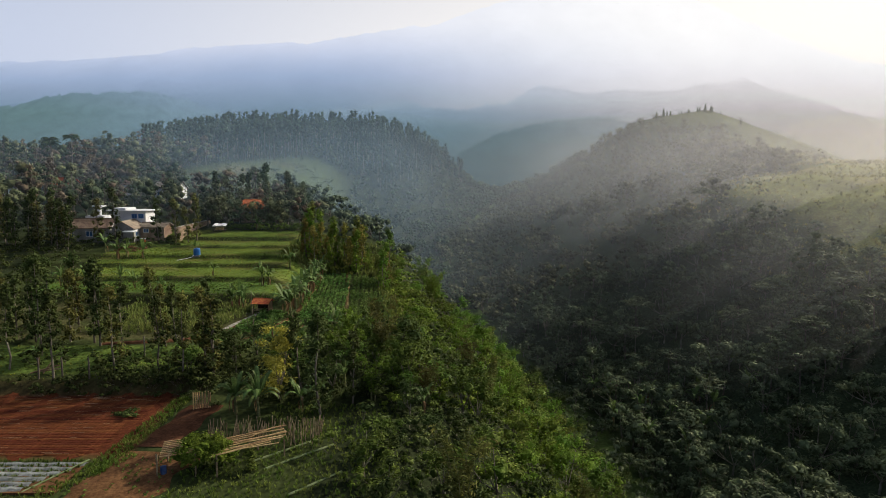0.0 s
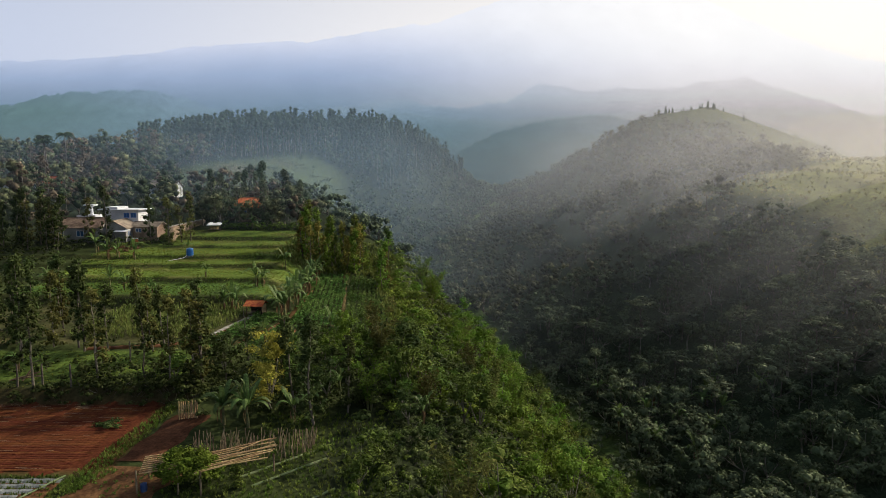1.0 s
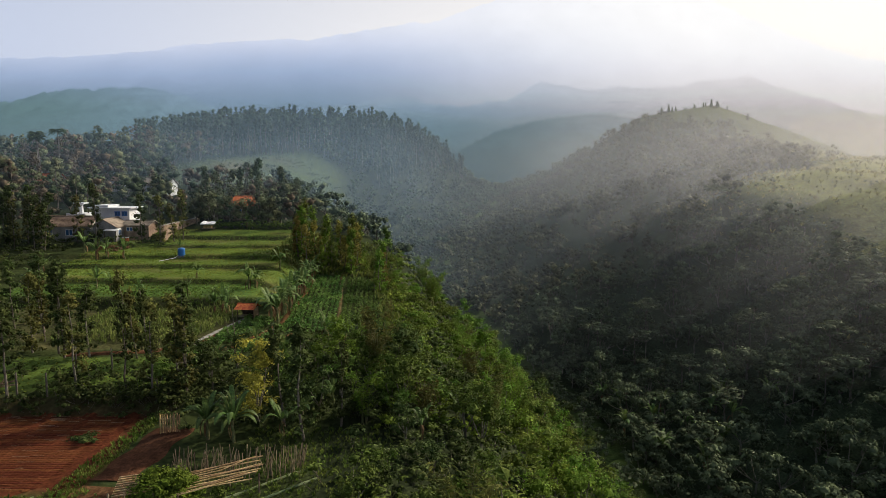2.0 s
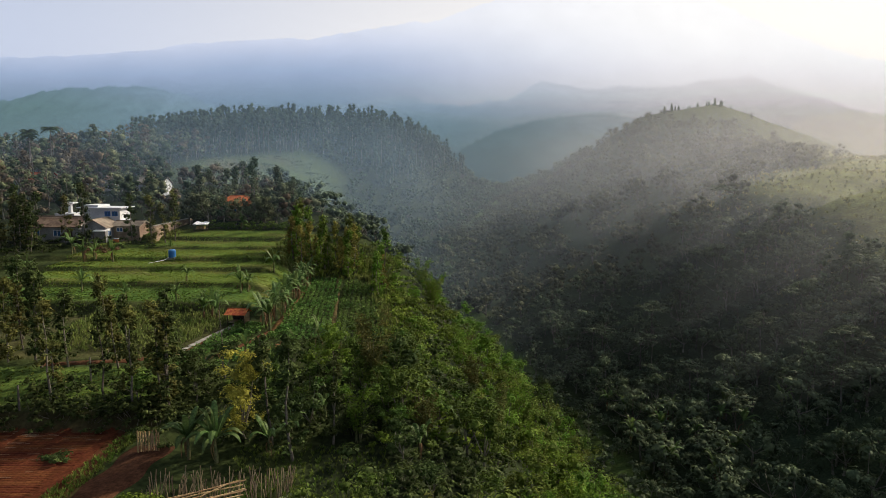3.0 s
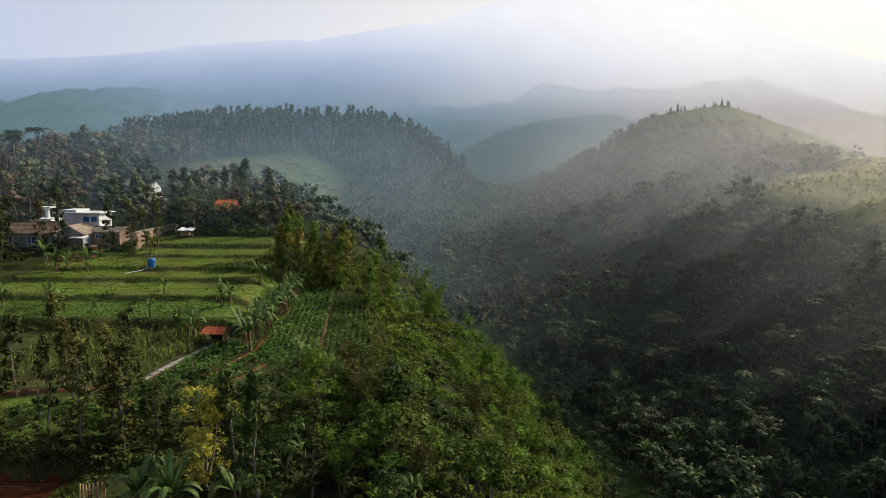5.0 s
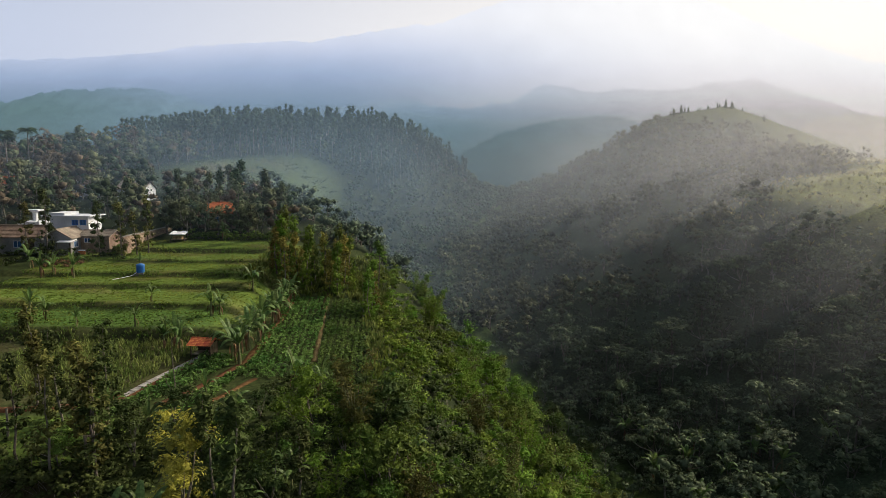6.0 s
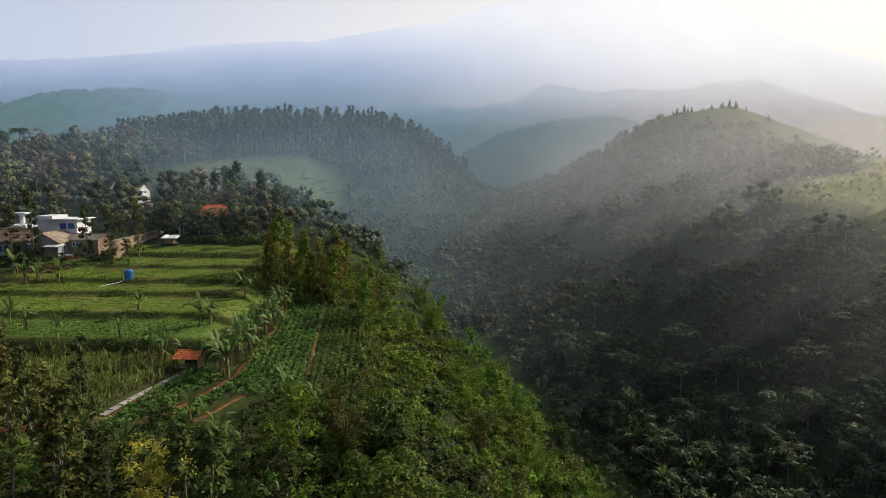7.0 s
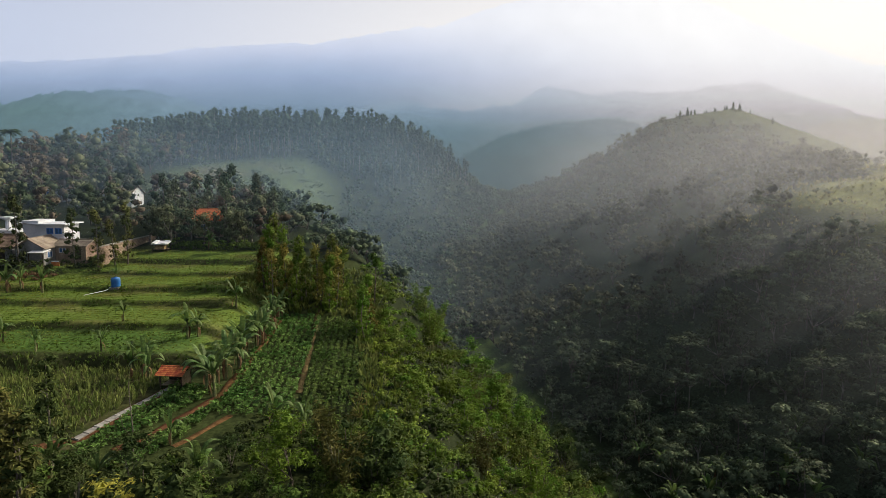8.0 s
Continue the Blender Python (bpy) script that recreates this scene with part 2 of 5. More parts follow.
def spread_out(protos, x, y, z, scale, r=rng, tall=None):
    """Copies of the prototypes, each a list of geometry groups, joined group by group."""
    n = len(x)
    kind = r.integers(0, len(protos), n)
    ang = r.uniform(0, 2 * np.pi, n)
    tall = np.ones(n) if tall is None else tall
    groups = [[] for _ in protos[0]]
    for k, proto in enumerate(protos):
        i = np.where(kind == k)[0]
        if not len(i):
            continue
        c, s = np.cos(ang[i])[:, None], np.sin(ang[i])[:, None]
        for g, (v, q) in enumerate(proto):
            px = (v[:, 0] * c - v[:, 1] * s) * scale[i, None] + x[i, None]
            py = (v[:, 0] * s + v[:, 1] * c) * scale[i, None] + y[i, None]
            pz = v[:, 2] * scale[i, None] * tall[i, None] + z[i, None]
            pts = np.stack([px, py, pz], -1).reshape(-1, 3)
            faces = (q[None] + (np.arange(len(i)) * len(v))[:, None, None]).reshape(-1, 4)
            groups[g].append((pts, faces))
    return [join(*g) for g in groups]


def part(name, me, parent, label="", m=None):
    ob = new(name, me)
    ob.parent = parent
    if m is not None:
        ob.matrix_basis = m
    return tagged(ob, label=label)


def thing(name, label, category, group="", m=None):
    ob = new(name)
    ob.empty_display_size = 0.3
    if m is not None:
        ob.matrix_basis = m
    return tagged(ob, label, category, group)


def ground_z(x, y):
    return float(land(x, y))


def stand(x, y, turned=0.0, size=1.0, sink=0.0, tall=1.0):
    """A pose on the ground."""
    return Matrix.Translation((x, y, ground_z(x, y) - sink)) @ Matrix.Rotation(turned, 4, "Z") @ Matrix.Diagonal((size, size, size * tall, 1))


def dots(x0, x1, y0, y1, gap, r=rng, keep=None):
    """Jittered places over a rectangle, gap metres apart, kept where keep(x, y) is true."""
    gx, gy = np.meshgrid(np.arange(x0, x1, gap), np.arange(y0, y1, gap))
    x = gx.ravel() + r.uniform(-0.5, 0.5, gx.size) * gap
    y = gy.ravel() + r.uniform(-0.5, 0.5, gx.size) * gap
    if keep is not None:
        k = keep(x, y)
        x, y = x[k], y[k]
    return x, y


leaf_dark = surface("leaf_dark", (0.038, 0.058, 0.017), (0.075, 0.095, 0.028), 3, 6, 0.55, leaf=0.25)
leaf_mid = surface("leaf_mid", (0.06, 0.105, 0.019), (0.13, 0.178, 0.036), 4, 6, 0.5, leaf=0.3)
leaf_bright = surface("leaf_bright", (0.085, 0.165, 0.02), (0.18, 0.245, 0.036), 4, 6, 0.5, leaf=0.35)
leaf_olive = surface("leaf_olive", (0.07, 0.08, 0.022), (0.14, 0.13, 0.036), 4, 6, 0.6, leaf=0.3)
leaf_yellow = surface("leaf_yellow", (0.15, 0.145, 0.035), (0.27, 0.23, 0.055), 2, 6, 0.6, leaf=0.35)
leaf_gold = surface("leaf_gold", (0.22, 0.20, 0.04), (0.36, 0.31, 0.065), 2, 6, 0.6, leaf=0.4)
leaf_east = surface("leaf_east", (0.066, 0.088, 0.047), (0.14, 0.168, 0.088), 14, 3, 0.6, leaf=0.25)
leaf_hill = surface("leaf_hill", (0.068, 0.076, 0.045), (0.165, 0.175, 0.095), 13, 2, 0.7, leaf=0.25)
leaf_village = surface("leaf_village", (0.085, 0.11, 0.055), (0.175, 0.185, 0.095), 6, 3, 0.7, leaf=0.25)
leaf_brown = surface("leaf_brown", (0.075, 0.058, 0.042), (0.14, 0.105, 0.07), 6, 3, 0.7, leaf=0.25)
leaf_shade = surface("leaf_shade", (0.042, 0.068, 0.036), (0.09, 0.125, 0.06), 6, 3, 0.65, leaf=0.25)
leaf_scrub = surface("leaf_scrub", (0.055, 0.085, 0.05), (0.125, 0.165, 0.088), 12, 3, 0.65, leaf=0.25)
leaf_grey = surface("leaf_grey", (0.075, 0.105, 0.06), (0.145, 0.175, 0.095), 10, 3, 0.6, leaf=0.25)
leaf_pine = surface("leaf_pine", (0.032, 0.056, 0.04), (0.07, 0.10, 0.066), 16, 3, 0.7, leaf=0.2)
leaf_banana = surface("leaf_banana", (0.06, 0.11, 0.026), (0.125, 0.18, 0.055), 1.5, 9, 0.5, leaf=0.35, spec=0.15)
leaf_maize = surface("leaf_maize", (0.10, 0.145, 0.035), (0.19, 0.22, 0.065), 2, 6, 0.6, leaf=0.35)
leaf_dead = surface("leaf_dead", (0.09, 0.055, 0.03), (0.17, 0.11, 0.06), 1, 9, 0.8, leaf=0.2)
bark = surface("bark", (0.10, 0.085, 0.065), (0.22, 0.20, 0.165), 0.7, 14, 0.9, bump=0.01)
bark_pale = surface("bark_pale", (0.10, 0.085, 0.07), (0.20, 0.175, 0.14), 0.8, 14, 0.9, bump=0.01)
stem_green = surface("stem_green", (0.10, 0.13, 0.05), (0.20, 0.17, 0.09), 0.6, 10, 0.6)
grass_blade = surface("grass_blade", (0.09, 0.155, 0.018), (0.20, 0.23, 0.042), 4, 4, 0.6, leaf=0.5)
leaf_verge = surface("leaf_verge", (0.075, 0.125, 0.02), (0.16, 0.185, 0.042), 1.6, 6, 0.6, leaf=0.4)
leaf_crop = surface("leaf_crop", (0.055, 0.11, 0.024), (0.12, 0.18, 0.045), 3, 7, 0.5, leaf=0.3)
grass_dry = surface("grass_dry", (0.22, 0.23, 0.08), (0.38, 0.34, 0.15), 12, 3, 0.8, leaf=0.25)
ground_mat = surface("ground", (0, 0, 0), (0, 0, 0), 2.2, 3.0, 0.95, bump=0.06, cover=True)

# ---- the ground: one sheet to the horizon ----
def wood_line(y):
    """How far up the eastern hill the woods reach, from the brook."""
    low = 55 + 12 * ease((128 - y) / 26) - np.interp(y, AXIS_Y, AXIS_X)
    return low + (98 - low) * ease((y - 158) / 34) - 36 * ease((y - 282) / 40)


def lines(*spans):
    out = []
    for a, b, step in spans:
        out.append(np.arange(a, b, step))
    return np.concatenate(out + [np.array([spans[-1][1]], float)])


def inside(x, y, x0, x1, y0, y1, soft=0.5):
    return ease((x - x0) / soft + 0.5) * ease((x1 - x) / soft + 0.5) * ease((y - y0) / soft + 0.5) * ease((y1 - y) / soft + 0.5)


gx = lines((-2600, -300, 230), (-300, -130, 8), (-130, -62, 2.5), (-62, -4, 0.8), (-4, 40, 1.6), (40, 110, 2.2), (110, 200, 4), (200, 420, 20), (420, 2600, 240))
gy = lines((-500, 10, 40), (10, 34, 3), (34, 52, 1.0), (52, 119, 0.45), (119, 170, 1.8), (170, 350, 3), (350, 620, 12), (620, 3800, 220))
GX, GY = np.meshgrid(gx, gy)
GZ = land(GX, GY)
AX, EX = np.interp(GY, AXIS_Y, AXIS_X), np.interp(GY, AXIS_Y, EDGE_X)
cover = np.empty(GX.shape + (4,))
cover[...] = (0.020, 0.026, 0.011, 1)                      # leaf litter and low growth


def lay(colour, amount):
    amount = np.clip(amount, 0, 1)[..., None]
    cover[..., :3] = cover[..., :3] * (1 - amount) + np.array(colour) * amount


lay((0.045, 0.06, 0.03), ease((GX - AX - 4) / 10))
bits = 0.5 + 0.5 * wave(GX, GY, 1.7, 9)
patch = 0.5 + 0.5 * wave(GX, GY, 15, 6)
lay((0.035, 0.045, 0.014), inside(GX, GY, -60, -8, 36, 119, 2) * 0.8)
lay((0.075, 0.065, 0.03), inside(GX, GY, -60, -22, 64, 79.5, 1) * bits * 0.8)
lay((0.095, 0.135, 0.025), inside(GX, GY, -52, -19, 80.5, 116, 1) * (0.75 + 0.25 * patch))
lay((0.10, 0.085, 0.034), inside(GX, GY, -52, -19, 80.5, 116, 1) * ease(wave(GX, GY * 2.2, 5, 5) * 1.6) * 0.6)
lay((0.085, 0.125, 0.025), inside(GX, GY, -52, -22, 55.6, 62, 0.8) * (0.6 + 0.4 * bits))
lay((0.055, 0.10, 0.022), inside(GX, GY, -52, -22, 80.5, 86.6, 1) * 0.8)
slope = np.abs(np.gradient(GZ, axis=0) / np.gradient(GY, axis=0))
# shade of the backlit terrace banks, laid into the ground colour
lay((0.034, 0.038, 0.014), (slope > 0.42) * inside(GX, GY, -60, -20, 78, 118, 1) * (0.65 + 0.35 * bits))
lay((0.075, 0.028, 0.014), inside(GX, GY, -60, -21.8, 42.2, 53.3, 0.6))   # red ploughed earth
lay((0.05, 0.034, 0.018), inside(GX, GY, -60, -20, 53.2, 54.6, 0.4) * 0.6)
hill_grass = ease((GX - AX - wood_line(GY) - 6 - 14 * patch) / 16)
hill_grass = hill_grass * (1 - 0.9 * ease((GY - 245) / 40))
lay((0.25, 0.25, 0.09), hill_grass * (0.55 + 0.45 * bits))
lay((0.28, 0.23, 0.11), hill_grass * ease((patch - 0.55) * 4) * 0.6)
lay((0.065, 0.085, 0.036), np.clip(1 - ((GX + 56) / 29) ** 2 - ((GY - 216) / 46) ** 2, 0, 1) * 2 * (0.7 + 0.3 * bits))
lay((0.13, 0.105, 0.06), np.clip(1 - ((GX + 62) / 16) ** 2 - ((GY - 226) / 20) ** 2, 0, 1) * patch)   # cleared slope below the pines
lay((0.06, 0.09, 0.022), np.clip(1 - np.abs(GX - AX - 2) / 4, 0, 1) * (0.5 + 0.5 * bits))
i, j = np.meshgrid(np.arange(len(gy) - 1), np.arange(len(gx) - 1), indexing="ij")
w = len(gx)
quads = np.stack([i * w + j, i * w + j + 1, (i + 1) * w + j + 1, (i + 1) * w + j], -1).reshape(-1, 4)
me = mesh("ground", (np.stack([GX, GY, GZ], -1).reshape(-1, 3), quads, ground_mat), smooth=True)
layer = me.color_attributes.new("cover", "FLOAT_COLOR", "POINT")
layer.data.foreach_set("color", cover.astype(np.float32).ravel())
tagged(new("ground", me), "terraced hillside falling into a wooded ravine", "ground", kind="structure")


# ---- far ridges and the mountain ----
def ridge(name, label, material, xs, zs, y, base, lean, bumps, seed, trees=0.0, step=8.0):
    """A long hill whose crest runs over (xs, zs) at distance y, with spurs down its face."""
    r = np.random.default_rng(seed)
    x = np.arange(xs[0], xs[-1], step)
    top = np.interp(x, xs, zs) + bumps * wave(x, x * 0.3, bumps * 14, seed) + trees * r.uniform(0, 1, len(x)) ** 2
    rows = 14
    f = np.linspace(0, 1, rows)[:, None]
    z = base + (top - base)[None] * f ** 0.8
    spur = bumps * 5 * wave(x[None] + 0 * f, y + 300 * f, bumps * 16, seed + 2) * np.sin(np.pi * f)
    yy = y - lean * (1 - f) + spur
    v = np.stack([np.broadcast_to(x, z.shape), yy, z], -1).reshape(-1, 3)
    i, j = np.meshgrid(np.arange(rows - 1), np.arange(len(x) - 1), indexing="ij")
    n = len(x)
    q = np.stack([i * n + j, i * n + j + 1, (i + 1) * n + j + 1, (i + 1) * n + j], -1).reshape(-1, 4)
    return tagged(new(name, mesh(name, (v, q, material), smooth=True)), label, "backdrop", kind="structure")

# haze and the brightening towards the sun are painted into these emission colours
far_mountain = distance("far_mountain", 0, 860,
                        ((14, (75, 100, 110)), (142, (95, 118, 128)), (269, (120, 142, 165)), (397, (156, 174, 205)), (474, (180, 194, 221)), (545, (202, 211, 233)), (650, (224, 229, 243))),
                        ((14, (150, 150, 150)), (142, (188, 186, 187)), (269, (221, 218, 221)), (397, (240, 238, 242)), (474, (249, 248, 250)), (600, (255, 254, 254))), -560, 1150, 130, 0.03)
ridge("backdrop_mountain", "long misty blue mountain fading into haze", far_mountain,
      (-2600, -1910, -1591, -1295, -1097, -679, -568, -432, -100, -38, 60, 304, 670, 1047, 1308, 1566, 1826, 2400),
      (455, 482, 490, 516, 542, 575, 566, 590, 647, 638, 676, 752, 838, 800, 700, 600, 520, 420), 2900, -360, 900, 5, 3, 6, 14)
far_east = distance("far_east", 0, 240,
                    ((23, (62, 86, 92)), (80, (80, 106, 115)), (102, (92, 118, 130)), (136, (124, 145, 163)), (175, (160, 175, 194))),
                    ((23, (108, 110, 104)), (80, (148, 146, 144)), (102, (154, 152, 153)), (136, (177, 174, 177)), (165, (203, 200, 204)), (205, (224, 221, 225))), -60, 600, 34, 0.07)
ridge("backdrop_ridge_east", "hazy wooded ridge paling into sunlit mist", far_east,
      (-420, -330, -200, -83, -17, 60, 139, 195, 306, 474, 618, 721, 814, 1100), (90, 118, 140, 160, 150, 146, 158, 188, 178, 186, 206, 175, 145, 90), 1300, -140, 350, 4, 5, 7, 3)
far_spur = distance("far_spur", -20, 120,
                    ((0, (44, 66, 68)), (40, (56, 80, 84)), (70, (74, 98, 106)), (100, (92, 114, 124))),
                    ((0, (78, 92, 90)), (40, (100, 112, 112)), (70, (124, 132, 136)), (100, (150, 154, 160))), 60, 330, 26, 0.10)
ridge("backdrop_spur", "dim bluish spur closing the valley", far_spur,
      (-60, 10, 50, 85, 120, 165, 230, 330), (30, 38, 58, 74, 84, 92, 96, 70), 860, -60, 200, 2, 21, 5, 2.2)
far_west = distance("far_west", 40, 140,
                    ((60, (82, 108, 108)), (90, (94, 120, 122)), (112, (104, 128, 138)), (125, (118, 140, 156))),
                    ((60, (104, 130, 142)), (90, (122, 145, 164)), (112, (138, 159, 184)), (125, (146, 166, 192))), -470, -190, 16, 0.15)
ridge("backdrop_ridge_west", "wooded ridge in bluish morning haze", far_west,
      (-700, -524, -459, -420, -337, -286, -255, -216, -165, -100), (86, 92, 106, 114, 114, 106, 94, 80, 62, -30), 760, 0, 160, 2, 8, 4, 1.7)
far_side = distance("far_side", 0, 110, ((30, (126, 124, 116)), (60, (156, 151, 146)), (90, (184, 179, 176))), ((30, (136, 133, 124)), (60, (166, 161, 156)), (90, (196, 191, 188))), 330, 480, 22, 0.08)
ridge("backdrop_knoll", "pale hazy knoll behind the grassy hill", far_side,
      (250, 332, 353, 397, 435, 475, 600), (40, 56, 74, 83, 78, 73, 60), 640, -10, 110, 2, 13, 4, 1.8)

# ---- tree prototypes: (wood, foliage) ----
def lobes(n, spread_xy, z0, z1, radius, r):
    """Centres and radii of leaf clumps that make up a crown."""
    c = r.normal(size=(n, 3)) * (spread_xy, spread_xy, 0)
    c[:, 2] = r.uniform(z0, z1, n)
    return c, r.uniform(0.6, 1.25, n) * radius


def ball(seg=6, rings=4):
    a = np.linspace(0, 2 * np.pi, seg, endpoint=False)
    b = np.linspace(-1.25, 1.45, rings)
    v = np.stack([np.cos(a)[None] * np.cos(b)[:, None], np.sin(a)[None] * np.cos(b)[:, None], np.broadcast_to(np.sin(b)[:, None], (rings, seg))], -1).reshape(-1, 3)
    i, j = np.meshgrid(np.arange(rings - 1), np.arange(seg), indexing="ij")
    return v, np.stack([i * seg + j, i * seg + (j + 1) % seg, (i + 1) * seg + (j + 1) % seg, (i + 1) * seg + j], -1).reshape(-1, 4)


def clumps(c, rad, per, size, r, flat=0.75, slim=0.5, up=0.35, core=0.55):
    """Leaf clumps: a shell of leaves round an uneven inner mass of foliage."""
    d = r.normal(size=(len(c), per, 3))
    d /= np.linalg.norm(d, axis=2)[..., None]
    d[..., 2] = np.where(d[..., 2] < -0.3, -d[..., 2] * 0.5, d[..., 2])
    p = c[:, None] + d * rad[:, None, None] * r.uniform(0.7, 1.08, (len(c), per, 1)) * (1, 1, flat)
    shell = leaves(p.reshape(-1, 3), size, up, slim, r, d.reshape(-1, 3) if core else None)
    if not core:
        return shell
    core = core if per > 20 or core > 0.6 else 0.5
    bv, bq = ball(6, 4) if per > 13 else ball(5, 3)
    inner = c[:, None] + bv[None] * rad[:, None, None] * core * (r.uniform(0.6, 1.2, (len(c), len(bv), 1)) if per < 30 else r.uniform(0.35, 1.5, (len(c), len(bv), 1))) * (1, 1, flat)
    faces = (bq[None] + (np.arange(len(c)) * len(bv))[:, None, None]).reshape(-1, 4)
    return join(shell, (inner.reshape(-1, 3), faces))


def limbs(base, tips, r0, r, sides=4):
    out = []
    for tip in tips:
        mid = base * 0.5 + tip * 0.5 + r.normal(size=3) * 0.15 - (0, 0, 0.15)
        out.append(tube([base, mid, tip], [r0, r0 * 0.6, r0 * 0.2], sides))
    return out


def column_tree(seed, h=8.0, per=26, n=22, size=0.36, bare=0.28, wide=0.55):
    """Slender plantation tree: a straight pale stem with leaf tufts from a third of its height."""
    r = np.random.default_rng(seed)
    z = np.linspace(0, h, 7)
    stem = np.stack([np.cumsum(r.normal(0, 0.09, 7)), np.cumsum(r.normal(0, 0.09, 7)), z], 1)
    stem -= stem[0]
    f = r.uniform(bare, 1.0, n)
    f[:4] = (1.0, 0.96, 0.9, 0.85)
    ang = r.uniform(0, 2 * np.pi, n)
    reach = wide * (1.25 - 0.75 * (f - bare) / (1 - bare)) * r.uniform(0.4, 1.5, n)
    c = np.stack([np.interp(f * h, z, stem[:, 0]) + np.cos(ang) * reach, np.interp(f * h, z, stem[:, 1]) + np.sin(ang) * reach, f * h], 1)
    wood = [tube(stem, np.linspace(0.11, 0.02, 7), 6)]
    for k in range(min(6, n - 4)):
        root = np.array([np.interp(c[k + 4, 2] - 0.4, z, stem[:, 0]), np.interp(c[k + 4, 2] - 0.4, z, stem[:, 1]), c[k + 4, 2] - 0.4])
        wood.append(tube([root, (root + c[k + 4]) / 2, c[k + 4]], [0.035, 0.02, 0.01], 4))
    return join(*wood), clumps(c, r.uniform(0.32, 0.62, n), per, size, r, 1.1)


def broad_tree(seed, h=5.5, wide=1.5, n=16, per=30, size=0.42, rad=0.95, low=0.4, slim=0.5):
    """Rounded but ragged crown on a forked trunk."""
    r = np.random.default_rng(seed)
    c, rad = lobes(n, wide * 0.62, h * low, h, rad, r)
    c[:, :2] *= (1.2 - 0.55 * np.clip((c[:, 2] / h - low) / (1 - low), 0, 1))[:, None]
    fork = np.array([r.normal(0, 0.1), r.normal(0, 0.1), h * low * 0.7])
    wood = [tube([(0, 0, -0.3), fork * (0.6, 0.6, 0.5), fork], [0.16, 0.12, 0.10], 6)] + limbs(fork, c[:5], 0.07, r)
    return join(*wood), clumps(c, rad, per, size, r, 0.8, slim, 0.35, 0.66 if per < 17 else 0.55 if per < 30 else 0.42)


def umbrella_tree(seed, h=8.0, wide=2.6, n=12, per=22, size=0.5):
    """Thin stem under a flat, layered crown."""
    r = np.random.default_rng(seed)
    ang, d = r.uniform(0, 2 * np.pi, n), np.sqrt(r.uniform(0.02, 1, n)) * wide
    c = np.stack([np.cos(ang) * d, np.sin(ang) * d, h - 0.12 * d * d - r.uniform(0, 0.9, n)], 1)
    fork = np.array([r.normal(0, 0.2), r.normal(0, 0.2), h * 0.68])
    wood = [tube([(0, 0, -0.3), fork * 0.5, fork], [0.13, 0.1, 0.07], 5)] + limbs(fork, c[:6], 0.045, r, 3)
    return join(*wood), clumps(c, r.uniform(0.6, 1.0, n), per, size, r, 0.32, 0.45, 0.7)


def pine_tree(seed, h=15.0, n=11, per=6, size=1.2, bare=0.2):
    """Tall plantation pine with a high narrow crown."""
    r = np.random.default_rng(seed)
    f = np.linspace(bare, 1, n) + r.normal(0, 0.015, n)
    reach = 1.9 * (1.12 - (f - bare) / (1 - bare)) * r.uniform(0.5, 1.1, n)
    ang = r.uniform(0, 2 * np.pi, n)
    c = np.stack([np.cos(ang) * reach, np.sin(ang) * reach, f * h], 1)
    return tube([(0, 0, -0.5), (0.05, 0.1, h * 0.5), (0, 0, h)], [0.2, 0.14, 0.03], 4), clumps(c, r.uniform(0.9, 1.4, n), per, size, r, 0.9, core=0.8)


def cone_tree(seed, h=5.0):
    """Small dense conifer, widest near the ground."""
    r = np.random.default_rng(seed)
    f = np.linspace(0.12, 0.98, 12)
    c = np.stack([r.normal(0, 0.14, 12), r.normal(0, 0.14, 12), f * h], 1)
    return tube([(0, 0, -0.4), (0, 0, h * 0.5), (0, 0, h * 0.95)], [0.12, 0.08, 0.02], 5), clumps(c, 1.25 * (1.05 - f) + 0.25, 16, 0.5, r, 0.9, core=0.75)


def shrub(seed, h=1.6, wide=1.2, n=9, per=22, size=0.32, slim=0.5):
    r = np.random.default_rng(seed)
    c, rad = lobes(n, wide * 0.55, 0.25, h, 0.55, r)
    wood = limbs(np.array((0.0, 0, -0.2)), c[:4], 0.04, r, 3)
    return join(*wood), clumps(c, rad, per, size, r, 0.8, slim)


def bamboo_clump(seed, h=6.0, canes=13, per=34, size=0.5):
    """Arching canes with feathery hanging leaves."""
    r = np.random.default_rng(seed)
    wood, c = [], []
    for k in range(canes):
        a, out = r.uniform(0, 2 * np.pi), r.uniform(0.5, 1.9)
        hh = h * r.uniform(0.65, 1.05)
        f = np.linspace(0, 1, 7)
        p = np.stack([np.cos(a) * (0.25 + out * f ** 2.2), np.sin(a) * (0.25 + out * f ** 2.2), hh * (f - 0.12 * f ** 4)], 1)
        wood.append(tube(p, np.linspace(0.05, 0.012, 7), 4))
        g = r.uniform(0.3, 1.0, 9)
        c.append(np.stack([np.interp(g, f, p[:, i]) for i in range(3)], 1))
    c = np.concatenate(c)
    return wood, clumps(c, r.uniform(0.28, 0.6, len(c)), per // 4, size, r, 1.1, 0.28, 0.1, 0)


def stuff(name, label, category, protos, mats, x, y, scale, tall=None, sink=0.1, r=rng):
    groups = spread_out(protos, x, y, land(x, y) - sink, scale, r, tall)
    me = mesh(name, *[(v, q, m) for (v, q), m in zip(groups, mats)], smooth=True)
    return tagged(new(name, me), label, category, kind="stuff")


def axis_at(y):
    return np.interp(y, AXIS_Y, AXIS_X)


def edge_at(y):
    return np.interp(y, AXIS_Y, EDGE_X)


